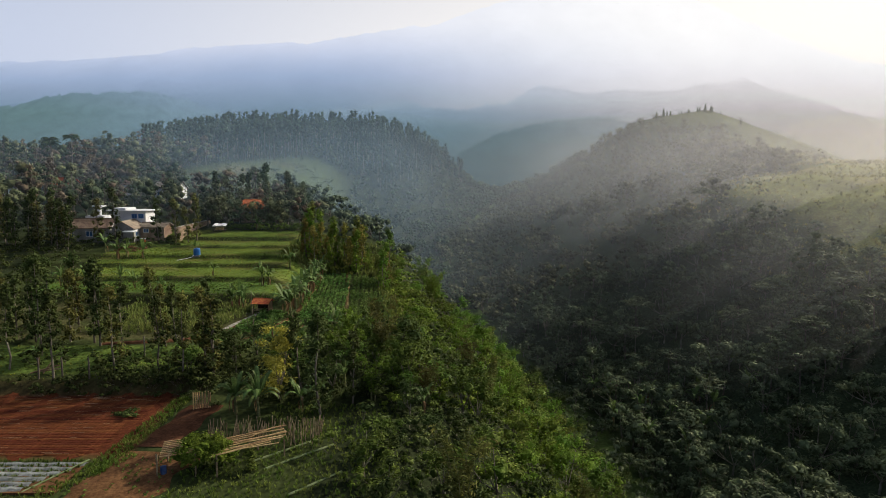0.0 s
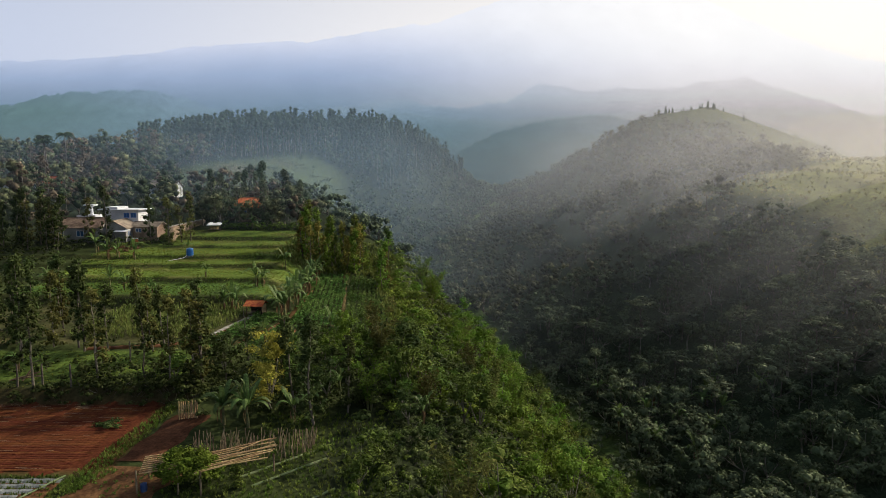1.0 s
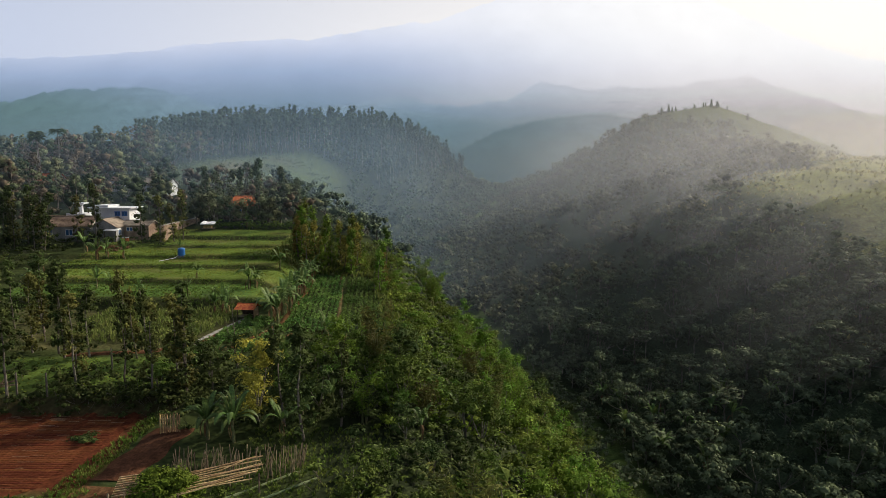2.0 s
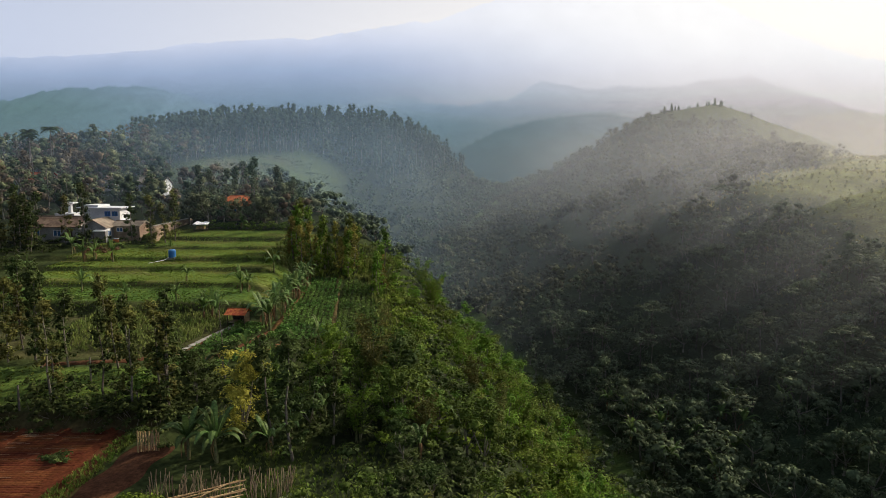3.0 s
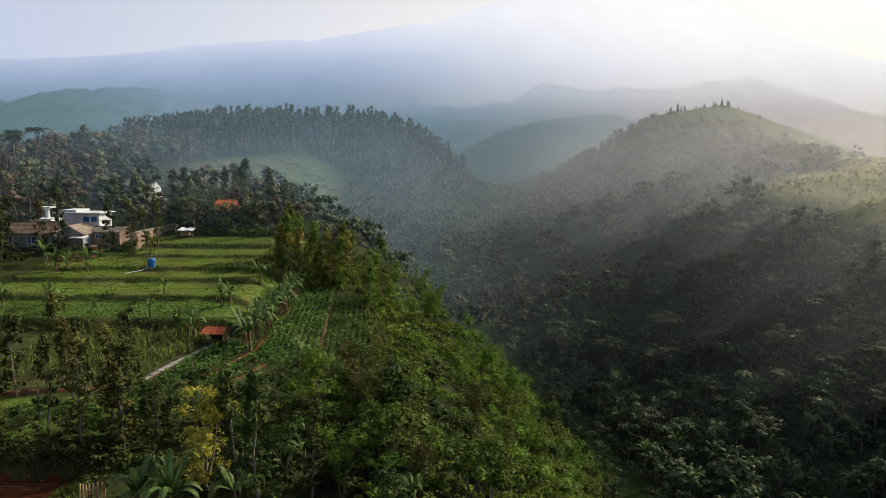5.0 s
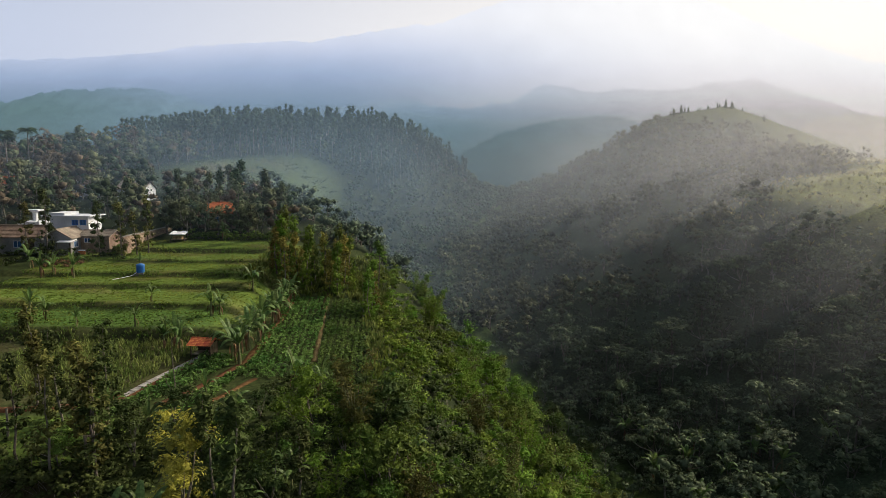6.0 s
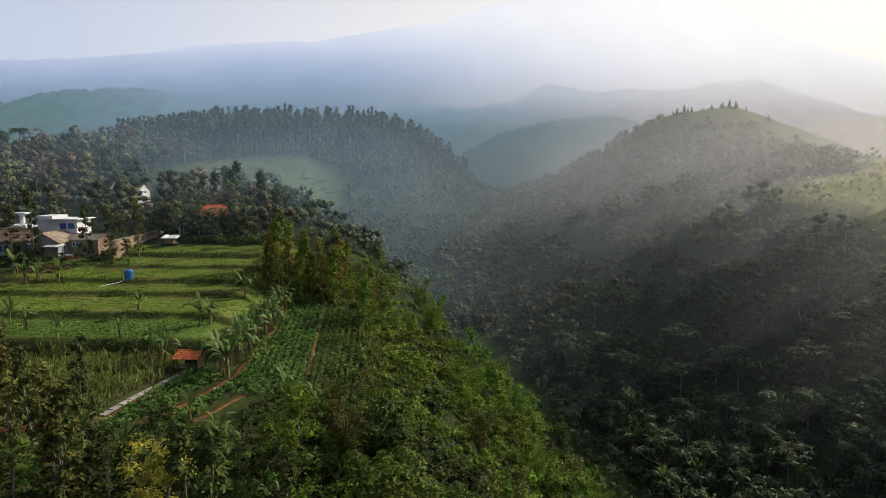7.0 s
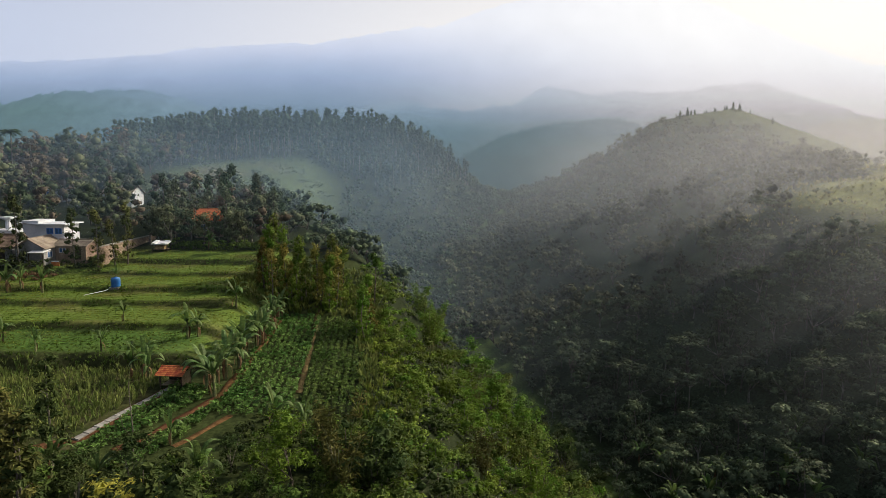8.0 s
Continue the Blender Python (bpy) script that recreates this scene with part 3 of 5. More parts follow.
# ---- eastern slope: closed woodland ----
east_near = [broad_tree(100 + k, 4.6, 1.7, 10, 22, 0.46, 0.95) for k in range(6)] + [shrub(120 + k, 2.2, 1.8, 7, 16, 0.42) for k in range(3)]
east_flat = [umbrella_tree(140 + k, 5.8 + k * 0.5, 2.3, 12, 20, 0.48) for k in range(4)]
east_far = [broad_tree(160 + k, 4.0, 1.9, 8, 10, 0.72, 1.0, 0.12) for k in range(5)]
bush_far = [shrub(180 + k, 1.3, 1.3, 4, 10, 0.5) for k in range(3)]


def crest_share(x, y):
    """1 in the woods low on the eastern hill, 0 on its grass."""
    return 1 - ease((x - axis_at(y) - wood_line(y) - 14 * (0.5 + 0.5 * wave(x, y, 15, 6))) / 14)


x, y = dots(14, 110, 44, 150, 3.5, keep=lambda x, y: (x > axis_at(y) - 2) & (rng.uniform(size=x.shape) < crest_share(x, y)))
stuff("hillside_woodland", "dense dark green woodland on the shaded slope", "woodland", east_near, (bark, leaf_east), x, y, rng.uniform(0.7, 1.4, len(x)) * (0.45 + 0.55 * ease((x - axis_at(y) - 1) / 9)))
x, y = dots(22, 110, 44, 146, 7.2, keep=lambda x, y: (x > axis_at(y) + 9) & (wave(x, y, 26, 8) > -0.25) & (rng.uniform(size=x.shape) < crest_share(x, y)))
stuff("umbrella_tree_woodland", "flat-crowned pale green trees rising over the slope", "woodland", east_flat, (bark, leaf_grey), x, y, rng.uniform(0.75, 1.2, len(x)))
x, y = dots(-5, 160, 150, 345, 5.1, keep=lambda x, y: (x > axis_at(y) - 2) & (rng.uniform(size=x.shape) < 0.97 * crest_share(x + 6 * wave(x, y, 30, 2), y)))
stuff("hill_woodland", "hazy green woodland on the farther hill", "woodland", east_far, (bark, leaf_hill), x, y, rng.uniform(0.65, 1.45, len(x)) * (1 - 0.35 * ease((y - 220) / 60)))
x, y = dots(20, 100, 46, 150, 3.9, keep=lambda x, y: (x > axis_at(y) - 1) & (rng.uniform(size=x.shape) < crest_share(x, y)))
stuff("slope_undergrowth", "low green undergrowth beneath the slope's trees", "undergrowth", bush_far, (bark, leaf_east), x, y, rng.uniform(0.9, 1.5, len(x)))
x, y = dots(60, 185, 60, 335, 4.6, keep=lambda x, y: (x > axis_at(y) + wood_line(y) - 4) & (rng.uniform(size=x.shape) < 0.16 + 0.34 * wave(x, y, 17, 3)))
stuff("hill_shrubs", "scattered low bushes on the grassy hilltop", "shrubs", bush_far, (bark, leaf_hill), x, y, rng.uniform(0.3, 1.0, len(x)) ** 1.5 * 1.2)

# ---- western side beyond the houses ----
wood_far = [broad_tree(200 + k, 6.5, 2.2, 11, 16, 0.58, 1.15, 0.15) for k in range(5)] + [column_tree(220 + k, 8.0, 9, 16, 0.62, 0.08, 1.1) for k in range(2)]


def village(x, y):
    return (x > -125) & (x < -38) & (y > 108) & (y < 123) & (x < -44) | (x < -95) & (y > 150) & (y < 178) & (x > -125)


def clearing(x, y):
    return ((x + 56) / 27) ** 2 + ((y - 216) / 44) ** 2 < 1


x, y = dots(-170, -20, 121, 285, 5.7, keep=lambda x, y: (x < edge_at(y) + 2 - 6 * (y < 172)) & ~village(x, y) & ~clearing(x, y) & (y < 262 + 0.12 * x))
sort = rng.uniform(size=len(x)) + 0.25 * wave(x, y, 14, 7)
for label, material, k in (("mixed grey-green trees around the hillside village", leaf_village, sort < 0.45), ("dark green trees around the hillside village", leaf_shade, (sort >= 0.45) & (sort < 0.75)), ("brownish-leaved trees around the hillside village", leaf_brown, sort >= 0.75)):
    stuff("village_woodland", label, "woodland", wood_far, (bark, material), x[k], y[k], rng.uniform(0.75, 1.3, k.sum()) * (0.82 + 0.43 * ease((-55 - x[k]) / 40)))
x, y = dots(-75, 115, 120, 450, 4.7, keep=lambda x, y: (x > edge_at(y) - 2) & ((x < axis_at(y) + 1) | (y > 350) & (x < 20 + 0.18 * y)) & ~clearing(x, y))
stuff("valley_woodland", "low green scrub on the valley side", "woodland", east_far + bush_far, (bark, leaf_scrub), x, y, rng.uniform(0.65, 1.3, len(x)) * (1 + 0.4 * ease((y - 350) / 60)))
x, y = dots(-85, -25, 170, 262, 3.2, keep=lambda x, y: clearing(x, y) & (rng.uniform(size=x.shape) < 0.5 + 0.4 * wave(x, y, 9, 5)))
stuff("clearing_scrub", "low pale green scrub on the cleared slope", "shrubs", bush_far, (bark, leaf_scrub), x, y, rng.uniform(0.3, 0.9, len(x)))
pines = [pine_tree(240 + k) for k in range(5)]
x, y = dots(-150, 35, 250, 390, 4.9, keep=lambda x, y: (x < edge_at(y) + 32) & (y > 262 + 0.12 * x + 5 * wave(x, y, 20, 1)) & (x > -118 - 0.2 * (y - 250)) & ~clearing(x, y))
stuff("pine_wood", "tall dark plantation pines along the ridge", "pine trees", pines, (bark, leaf_pine), x, y, rng.uniform(0.62, 0.92, len(x)))

x = np.linspace(-92, -52, 26) + rng.uniform(-0.8, 0.8, 26)
stuff("pine_edge", "bare-stemmed pines at the edge of the clearing", "pine trees", [pine_tree(260 + k, 14.0, 7, 6, 1.1, 0.55) for k in range(3)], (bark_pale, leaf_pine), x, 259 + 0.12 * x + rng.uniform(-3, 3, 26), rng.uniform(0.7, 0.95, 26))

# ---- trees that stand singly: built once, then copied ----
def tree_kind(name, label, category, group, geo, wood, foliage, first):
    ob = thing(name, label, category, group, first)
    part("trunk", mesh("trunk", (*geo[0], wood)), ob)
    part("crown", mesh("crown", (*geo[1], foliage)), ob)
    return ob


def plant_all(kinds, places, size, r, tall=(0.9, 1.12), sink=0.1):
    """kinds: functions of a first pose; places: (x, y) pairs."""
    made = [None] * len(kinds)
    for x, y in places:
        k = int(r.integers(len(kinds)))
        m = stand(x, y, r.uniform(0, 6.28), r.uniform(*size), sink, r.uniform(*tall))
        if made[k] is None:
            made[k] = kinds[k](m)
            made[k].matrix_basis = m
        else:
            c = copy_thing(made[k], Matrix())
            c.matrix_basis = m


def kinds_of(name, label, category, group, geos, wood, foliage):
    return [lambda m, g=g, f=f: tree_kind(name, label, category, group, g, wood, f, m) for g in geos for f in foliage]


tr = np.random.default_rng(21)
columns = [column_tree(300 + k, 8.0, 12, 42, 0.36, 0.06 + 0.04 * k, 0.62) for k in range(5)]
tall_columns = [column_tree(310 + k, 8.4, 12, 34, 0.36, 0.22 + 0.05 * k, 0.62) for k in range(3)]
tall_kinds = kinds_of("plantation_tree", "slender dark-leaved tree with a long bare stem", "tree", "plantation trees", tall_columns, bark_pale, (leaf_dark, leaf_olive))
column_kinds = kinds_of("plantation_tree", "slender tree with dark tufted leaves on a pale stem", "tree", "plantation trees", columns, bark_pale, (leaf_dark, leaf_olive))
row = [(x + tr.uniform(-0.5, 0.5), 54.8 + tr.uniform(-0.5, 1.6)) for x in (-46, -41.5, -38.8, -33.6, -29.4, -24.6, -22.9, -21.2, -19.4)]
plant_all(tall_kinds, row, (0.75, 1.05), tr)
row = [(x + tr.uniform(-0.8, 0.8), 62.6 + tr.uniform(-1.2, 1.6)) for x in np.arange(-52, -27, 1.9)]
row += [(x + tr.uniform(-0.8, 0.8), 68 + tr.uniform(-1.5, 2.5)) for x in np.arange(-58, -37, 2.2)]
row += [(-22.6, 61.8), (-25.4, 61.2), (-19.6, 54.6), (-11.0, 50.2), (-9.2, 48.2), (-7.0, 50.4)]
plant_all(column_kinds, row, (0.72, 1.08), tr)
house_row = [(-57.2, 107.6), (-54, 107.6), (-47, 108), (-44.2, 108.4), (-42.6, 109.4), (-41.8, 111.2)]
house_row += [(x + tr.uniform(-0.7, 0.7), 106 + tr.uniform(-4, 4)) for x in np.arange(-86, -59, 0.8)]
plant_all(column_kinds, house_row, (0.8, 1.1), tr)
spur_kinds = kinds_of("plantation_tree", "slender olive-leaved tree on the crest of the bank", "tree", "trees on the bank's crest", columns[:3], bark_pale, (leaf_yellow, leaf_verge, leaf_bright))
spur = [(tr.uniform(-22, -11.5), tr.uniform(98, 106)) for k in range(27)] + [(tr.uniform(-8.5, -5.5), tr.uniform(80, 98)) for k in range(4)]
plant_all(spur_kinds, spur, (0.55, 0.95), tr)

# broad trees, bamboo and bushes along the bank
banks = [broad_tree(330 + k, 5.0, 1.5, 12, 46, 0.30, 1.0, 0.3) for k in range(4)]
bank_kinds = kinds_of("bank_tree", "leafy green tree on the steep ravine bank", "tree", "trees on the bank", banks, bark, (leaf_mid, leaf_bright, leaf_bright, leaf_verge))
# brighter leaves than bank_kinds: sunlight on the upper bank put into their colour
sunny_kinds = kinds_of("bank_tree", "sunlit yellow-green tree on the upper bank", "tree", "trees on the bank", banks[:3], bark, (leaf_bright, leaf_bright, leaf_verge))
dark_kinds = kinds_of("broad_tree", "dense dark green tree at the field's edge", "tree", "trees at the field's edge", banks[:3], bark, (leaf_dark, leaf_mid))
grove_kinds = kinds_of("broad_tree", "tall grey-green tree in the grove above the terraces", "tree", "trees of the grove", banks[:3] + columns[:1], bark, (leaf_village, leaf_village, leaf_shade))
bamboos = [bamboo_clump(350 + k, 6.2, 12, 30, 0.42) for k in range(3)]


def bamboo_kind(m, canes, foliage, material):
    ob = thing("bamboo_clump", "feathery yellow-green bamboo clump on the bank", "bamboo", "bamboo clumps", m)
    for c in canes:
        part("cane", mesh("cane", (*c, stem_green)), ob)
    part("crown", mesh("crown", (*foliage, material)), ob)
    return ob


bamboo_kinds = [lambda m, g=g, f=f: bamboo_kind(m, g[0], g[1], f) for g in bamboos for f in (leaf_bright, leaf_olive)]


def on_bank(x, y):
    f = (axis_at(y) - x) / (axis_at(y) - edge_at(y))
    return (f > 0.04) & (f < 1.02) & (x > edge_at(y) - 0.5)


x, y = dots(-14, 26, 37, 121, 3.8, tr, on_bank)
# darker kinds on the near bank; along the brook dark leaves paint in its shadow
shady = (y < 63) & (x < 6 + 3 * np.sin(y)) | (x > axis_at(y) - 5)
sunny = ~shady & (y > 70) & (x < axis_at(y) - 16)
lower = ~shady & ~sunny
plot = (x < edge_at(y) + 3.2) & (y > 66) & (y < 98)
x, y, shady, sunny, lower = x[~plot], y[~plot], shady[~plot], sunny[~plot], lower[~plot]
rim = (x < edge_at(y) + 9) & (y > 62)
plant_all(bank_kinds, list(zip(x[lower & ~rim], y[lower & ~rim])), (0.7, 1.2), tr)
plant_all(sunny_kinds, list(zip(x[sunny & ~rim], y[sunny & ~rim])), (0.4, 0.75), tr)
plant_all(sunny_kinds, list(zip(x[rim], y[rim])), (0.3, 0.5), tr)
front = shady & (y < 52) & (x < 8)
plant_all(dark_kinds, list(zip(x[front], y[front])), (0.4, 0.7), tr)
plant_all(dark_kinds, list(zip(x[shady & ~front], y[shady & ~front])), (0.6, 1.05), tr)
x, y = dots(-14, 22, 40, 118, 8.5, tr, lambda x, y: on_bank(x, y) & (x < axis_at(y) - 12) & ((x > edge_at(y) + 9) | (y < 62)))
plant_all(bamboo_kinds, list(zip(x, y)), (0.7, 1.1), tr)
x, y = dots(-21, -3, 48, 66, 2.5, tr, lambda x, y: (y > np.where(x > -13, 49.8 + 0.15 * np.abs(x + 12), 51 + 0.25 * np.abs(x + 12))) & (y < 60.5 + 0.35 * (x + 21)) & ((np.abs(x + 13.0) > 2.4) | (y > 53.5)) & (np.hypot(x + 8.4, y - 60.8) > 2.2))
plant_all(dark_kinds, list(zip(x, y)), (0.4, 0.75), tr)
x, y = dots(-60, -24, 121, 150, 3.6, tr, lambda x, y: (x < edge_at(y) - 5) & (x > -44))
plant_all(grove_kinds, list(zip(x, y)), (0.8, 1.25), tr, (1.0, 1.2))

# trees with a look of their own
golden = kinds_of("feathery_tree", "tall feathery tree with yellowing leaves", "tree", "", [broad_tree(371, 6.0, 1.15, 34, 60, 0.25, 0.7, 0.12, 0.35)], bark_pale, (leaf_gold,))
plant_all(golden, [(-13.0, 51.0)], (1.0, 1.0), tr, (1.0, 1.0))
light = kinds_of("feathery_tree", "light green feathery tree below the crop plots", "tree", "", [broad_tree(377, 4.6, 1.5, 26, 60, 0.24, 0.72, 0.2, 0.35)], bark_pale, (leaf_bright,))
plant_all(light, [(-8.4, 60.8)], (1.0, 1.0), tr, (1.0, 1.0))
lone = kinds_of("umbrella_tree", "single flat-crowned tree on a thin bare stem", "tree", "", [umbrella_tree(372, 6.5, 1.7, 8, 16, 0.4)], bark_pale, (leaf_grey,))
plant_all(lone, [(38.2, 119)], (1.0, 1.0), tr)
thin = kinds_of("umbrella_tree", "thin pale tree standing out of the bank", "tree", "", [column_tree(373, 6.5, 16, 9, 0.35, 0.55, 0.6)], bark_pale, (leaf_mid,))
plant_all(thin, [(-7.7, 101.8)], (1.0, 1.0), tr)
hill_trees = kinds_of("hilltop_tree", "slim dark tree on the hill's skyline", "tree", "skyline trees", [cone_tree(374 + k, 4.6 + 0.5 * k) for k in range(3)], bark, (leaf_shade,))
plant_all(hill_trees, [(116 + 2.6 * k + tr.uniform(-1.3, 1.3), 331 + tr.uniform(-4, 4)) for k in range(12)] + [(112, 329), (150, 318), (136, 256), (121, 250)], (0.35, 0.7), tr)
dead = thing("bare_tree", "leafless grey sapling beside the garden path", "tree", "", stand(-18.8, 63.6))
z = np.linspace(0, 5.6, 8)
part("trunk", mesh("trunk", (*join(tube(np.stack([0.1 * np.sin(z), 0.06 * z, z], 1), np.linspace(0.06, 0.012, 8), 5),
     tube([(0.05, 0.1, 1.6), (-0.5, 0.1, 2.3), (-0.7, 0.2, 3.2)], (0.03, 0.02, 0.01), 4), tube([(0.09, 0.2, 2.8), (0.5, 0.0, 3.6)], (0.025, 0.01), 4)), bark_pale)), dead)


# ---- banana plants ----
def banana_leaf(length, width, rise, fall, r, material, name):
    n = 9
    f = np.linspace(0, 1, n)
    out = length * f * (1 - 0.18 * f)
    z = rise * np.sin(f * 1.55) - fall * f ** 2.8
    w = width * np.sin(np.pi * np.clip(0.06 + f * 0.92, 0, 1)) ** 0.6 * np.where(f < 0.1, 0.25, 1)
    rag = r.uniform(0.82, 1.05, (2, n))
    left = np.stack([out, w * rag[0] * 0.5, z - 0.18 * w], 1)
    right = np.stack([out, -w * rag[1] * 0.5, z - 0.18 * w], 1)
    mid = np.stack([out, 0 * f, z], 1)
    v = np.concatenate([left, mid, right])
    i = np.arange(n - 1)
    q = np.concatenate([np.stack([i, i + 1, n + i + 1, n + i], 1), np.stack([n + i, n + i + 1, 2 * n + i + 1, 2 * n + i], 1)])
    return mesh(name, (v, q, material))


br = np.random.default_rng(33)
fresh = [banana_leaf(2.2, 0.46, 1.3, 1.15, br, leaf_banana, "leaf"), banana_leaf(2.1, 0.44, 1.0, 1.0, br, leaf_banana, "leaf"), banana_leaf(1.8, 0.42, 1.85, 0.3, br, leaf_banana, "leaf")]
withered = banana_leaf(0.9, 0.24, 0.1, 1.3, br, leaf_dead, "dead_leaf")
stems = [mesh("stem", (*tube([(0, 0, -0.15), (0.03, 0, 0.5), (0.0, 0.05, 1.1), (0, 0, 1.75)], (0.13, 0.11, 0.09, 0.05), 8), stem_green))]


def banana(m, leaves_n, dead_n, label, group="banana plants"):
    ob = thing("banana_plant", label, "banana plant", group, m)
    part("stem", stems[0], ob)
    for k in range(leaves_n):
        a = k * 2.4 + br.uniform(-0.4, 0.4)
        lift = br.uniform(-0.75, 0.15) if k < leaves_n - 2 else -1.0
        part("leaf", fresh[k % 3], ob, m=Matrix.Translation((0, 0, br.uniform(1.35, 1.7))) @ Matrix.Rotation(a, 4, "Z") @ Matrix.Rotation(lift * 0.55, 4, "Y"))
    for k in range(dead_n):
        part("dead_leaf", withered, ob, "brown withered hanging leaf", Matrix.Translation((0, 0, br.uniform(1.1, 1.5))) @ Matrix.Rotation(br.uniform(0, 6.28), 4, "Z") @ Matrix.Rotation(br.uniform(0.2, 0.6), 4, "Y"))
    return ob


LUSH, DRY = "broad-leaved green banana plant beside the field", "banana plant with green leaves over withered brown ones"
banana(stand(-15.9, 48.4, 0.4, 1.0), 14, 2, LUSH)
banana(stand(-14.0, 48.0, 1.4, 1.08), 15, 2, LUSH)
for px, py, s in ((-10.9, 48.9, 0.8), (-9.8, 50.6, 0.7), (-13.4, 60.3, 1.0), (-9.0, 67.8, 0.85), (-11.2, 68.4, 0.95),
                  (-17.4, 66.0, 0.7), (-22.2, 61.0, 0.75), (-19.2, 60.4, 0.8), (-5.5, 60.2, 0.8), (-1.5, 58.0, 0.8), (-4.0, 66.5, 0.8), (1.5, 55.0, 0.8), (-8.0, 53.4, 0.8), (-1.2, 50.0, 0.8), (-36.5, 57.2, 0.7), (-40, 55.5, 0.8)):
    banana(stand(px, py, br.uniform(0, 6), s), int(br.integers(6, 9)), int(br.integers(0, 3)), LUSH)
for py in np.arange(73.6, 95, 1.25):
    banana(stand(-17.6 + br.uniform(-0.6, 0.5), py, br.uniform(0, 6), br.uniform(0.85, 1.2)), 8, int(br.integers(2, 6)), DRY, "bananas between the plots")
for px, py, s in ((-24.2, 77.2, 1.0), (-23.4, 76.2, 0.85), (-25.0, 76.6, 0.9), (-23.3, 84.2, 1.0), (-22.6, 84.8, 0.8), (-21.7, 93.6, 0.95), (-45.0, 97.6, 0.95), (-48.9, 97.4, 1.0), (-47.8, 98.2, 0.85),
                  (-35.0, 80.2, 0.65), (-29.4, 80.4, 0.7), (-30.9, 87.6, 0.6), (-38.6, 101.6, 0.6), (-52.5, 101, 1.0), (-49.8, 84, 0.9), (-46.4, 83.5, 0.8), (-42.2, 84.5, 0.85), (-39.4, 82.6, 0.7), (-33, 117.5, 0.8), (-22.7, 116.8, 0.8), (-52, 90, 0.8)):
    banana(stand(px, py, br.uniform(0, 6), s), 7, int(br.integers(1, 4)), DRY, "bananas on the terraces")
for px, py in ((42, 98.4), (43.6, 99.5), (40.8, 97.0), (38.5, 100.5), (35.6, 103), (33.0, 99.0), (41.9, 92.5), (36.2, 94.4), (30.5, 108.0), (28.4, 111), (46.5, 104.2), (31.0, 90.0), (38.8, 88.0), (47.6, 93.6), (35.0, 84.5), (28.6, 98.5)):
    banana(stand(px, py, br.uniform(0, 6), br.uniform(1.0, 1.35), -0.6), 8, 1, "pale banana plant among the ravine scrub", "bananas in the ravine")

# ---- coconut palms on the skyline ----
def palm_frond(length, r):
    f = np.linspace(0, 1, 9)
    mid = np.stack([length * f * (1 - 0.12 * f), 0 * f, 0.55 * length * f - 0.75 * length * f ** 2], 1)
    pieces = [tube(mid, np.linspace(0.05, 0.015, 9), 3)]
    for g in np.linspace(0.12, 0.98, 22):
        p = np.array([np.interp(g, f, mid[:, k]) for k in range(3)])
        reach = length * 0.30 * np.sin(np.pi * (0.12 + 0.8 * g)) * r.uniform(0.85, 1.1)
        for side in (-1, 1):
            tip = p + (0.25 * reach, side * reach * 0.8, -0.5 * reach)
            w = np.array((0.06, 0, 0.0))
            pieces.append((np.array([p - w, (p + tip) / 2 - w + (0, 0, 0.05), tip, (p + tip) / 2 + w + (0, 0, 0.05)]), np.array([(0, 1, 2, 3)])))
    return mesh("frond", (*join(*pieces), leaf_shade))


palm_r = np.random.default_rng(91)
fronds = [palm_frond(length, palm_r) for length in (2.9, 2.5)]


def palm(m, h):
    ob = thing("coconut_palm", "tall coconut palm above the village trees", "palm", "coconut palms", m)
    z = np.linspace(-0.3, h, 7)
    part("trunk", mesh("trunk", (*tube(np.stack([0.5 * (z / h) ** 2, 0 * z, z], 1), np.linspace(0.2, 0.11, 7), 6), bark_pale)), ob)
    for k in range(15):
        part("frond", fronds[k % 2], ob, m=Matrix.Translation((0.5, 0, h)) @ Matrix.Rotation(k * 2.4, 4, "Z") @ Matrix.Rotation(0.35 - 0.055 * k, 4, "Y"))


for px, py, top in ((-96.0, 171.0, 37.6), (-104.5, 176.0, 37.2), (-99.5, 169.0, 35.8)):
    palm(stand(px, py, palm_r.uniform(0, 6)), top - ground_z(px, py))

# ---- undergrowth and crops ----
low_bush = [shrub(400 + k, 1.5, 1.4, 5, 14, 0.32) for k in range(5)]
x, y = dots(-16, 27, 36, 120, 2.9, rng, lambda x, y: (x > edge_at(y) - 2.5 + 4.4 * (y > 67) * (y < 98)) & (x < axis_at(y)))
x2, y2 = dots(-15, 8, 58, 100, 1.5, rng, lambda x, y: (x > edge_at(y) - 0.6 + 2.2 * (y > 67)) & (x < edge_at(y) + 13))
x3, y3 = dots(-3, 17, 36, 58, 1.7, rng, lambda x, y: (x > edge_at(y)) & (x < axis_at(y) - 6))
x, y = np.concatenate([x, x2, x3]), np.concatenate([y, y2, y3])
# patchy kinds; the last term puts the upper bank's sunlight into brighter leaf colour
kin = wave(x, y, 5.5, 4) + rng.normal(0, 0.25, len(x)) + 0.45 * ease((y - 58) / 15)
for label, material, k in (("dark green undergrowth in patches on the bank", leaf_dark, kin < -0.1), ("thick green undergrowth covering the bank", leaf_mid, (kin >= -0.1) & (kin < 0.3)), ("bright yellow-green undergrowth on the sunny bank", leaf_bright, kin >= 0.3)):
    stuff("bank_undergrowth", label, "undergrowth", low_bush, (bark, material), x[k], y[k], rng.uniform(0.6, 1.15, k.sum()))
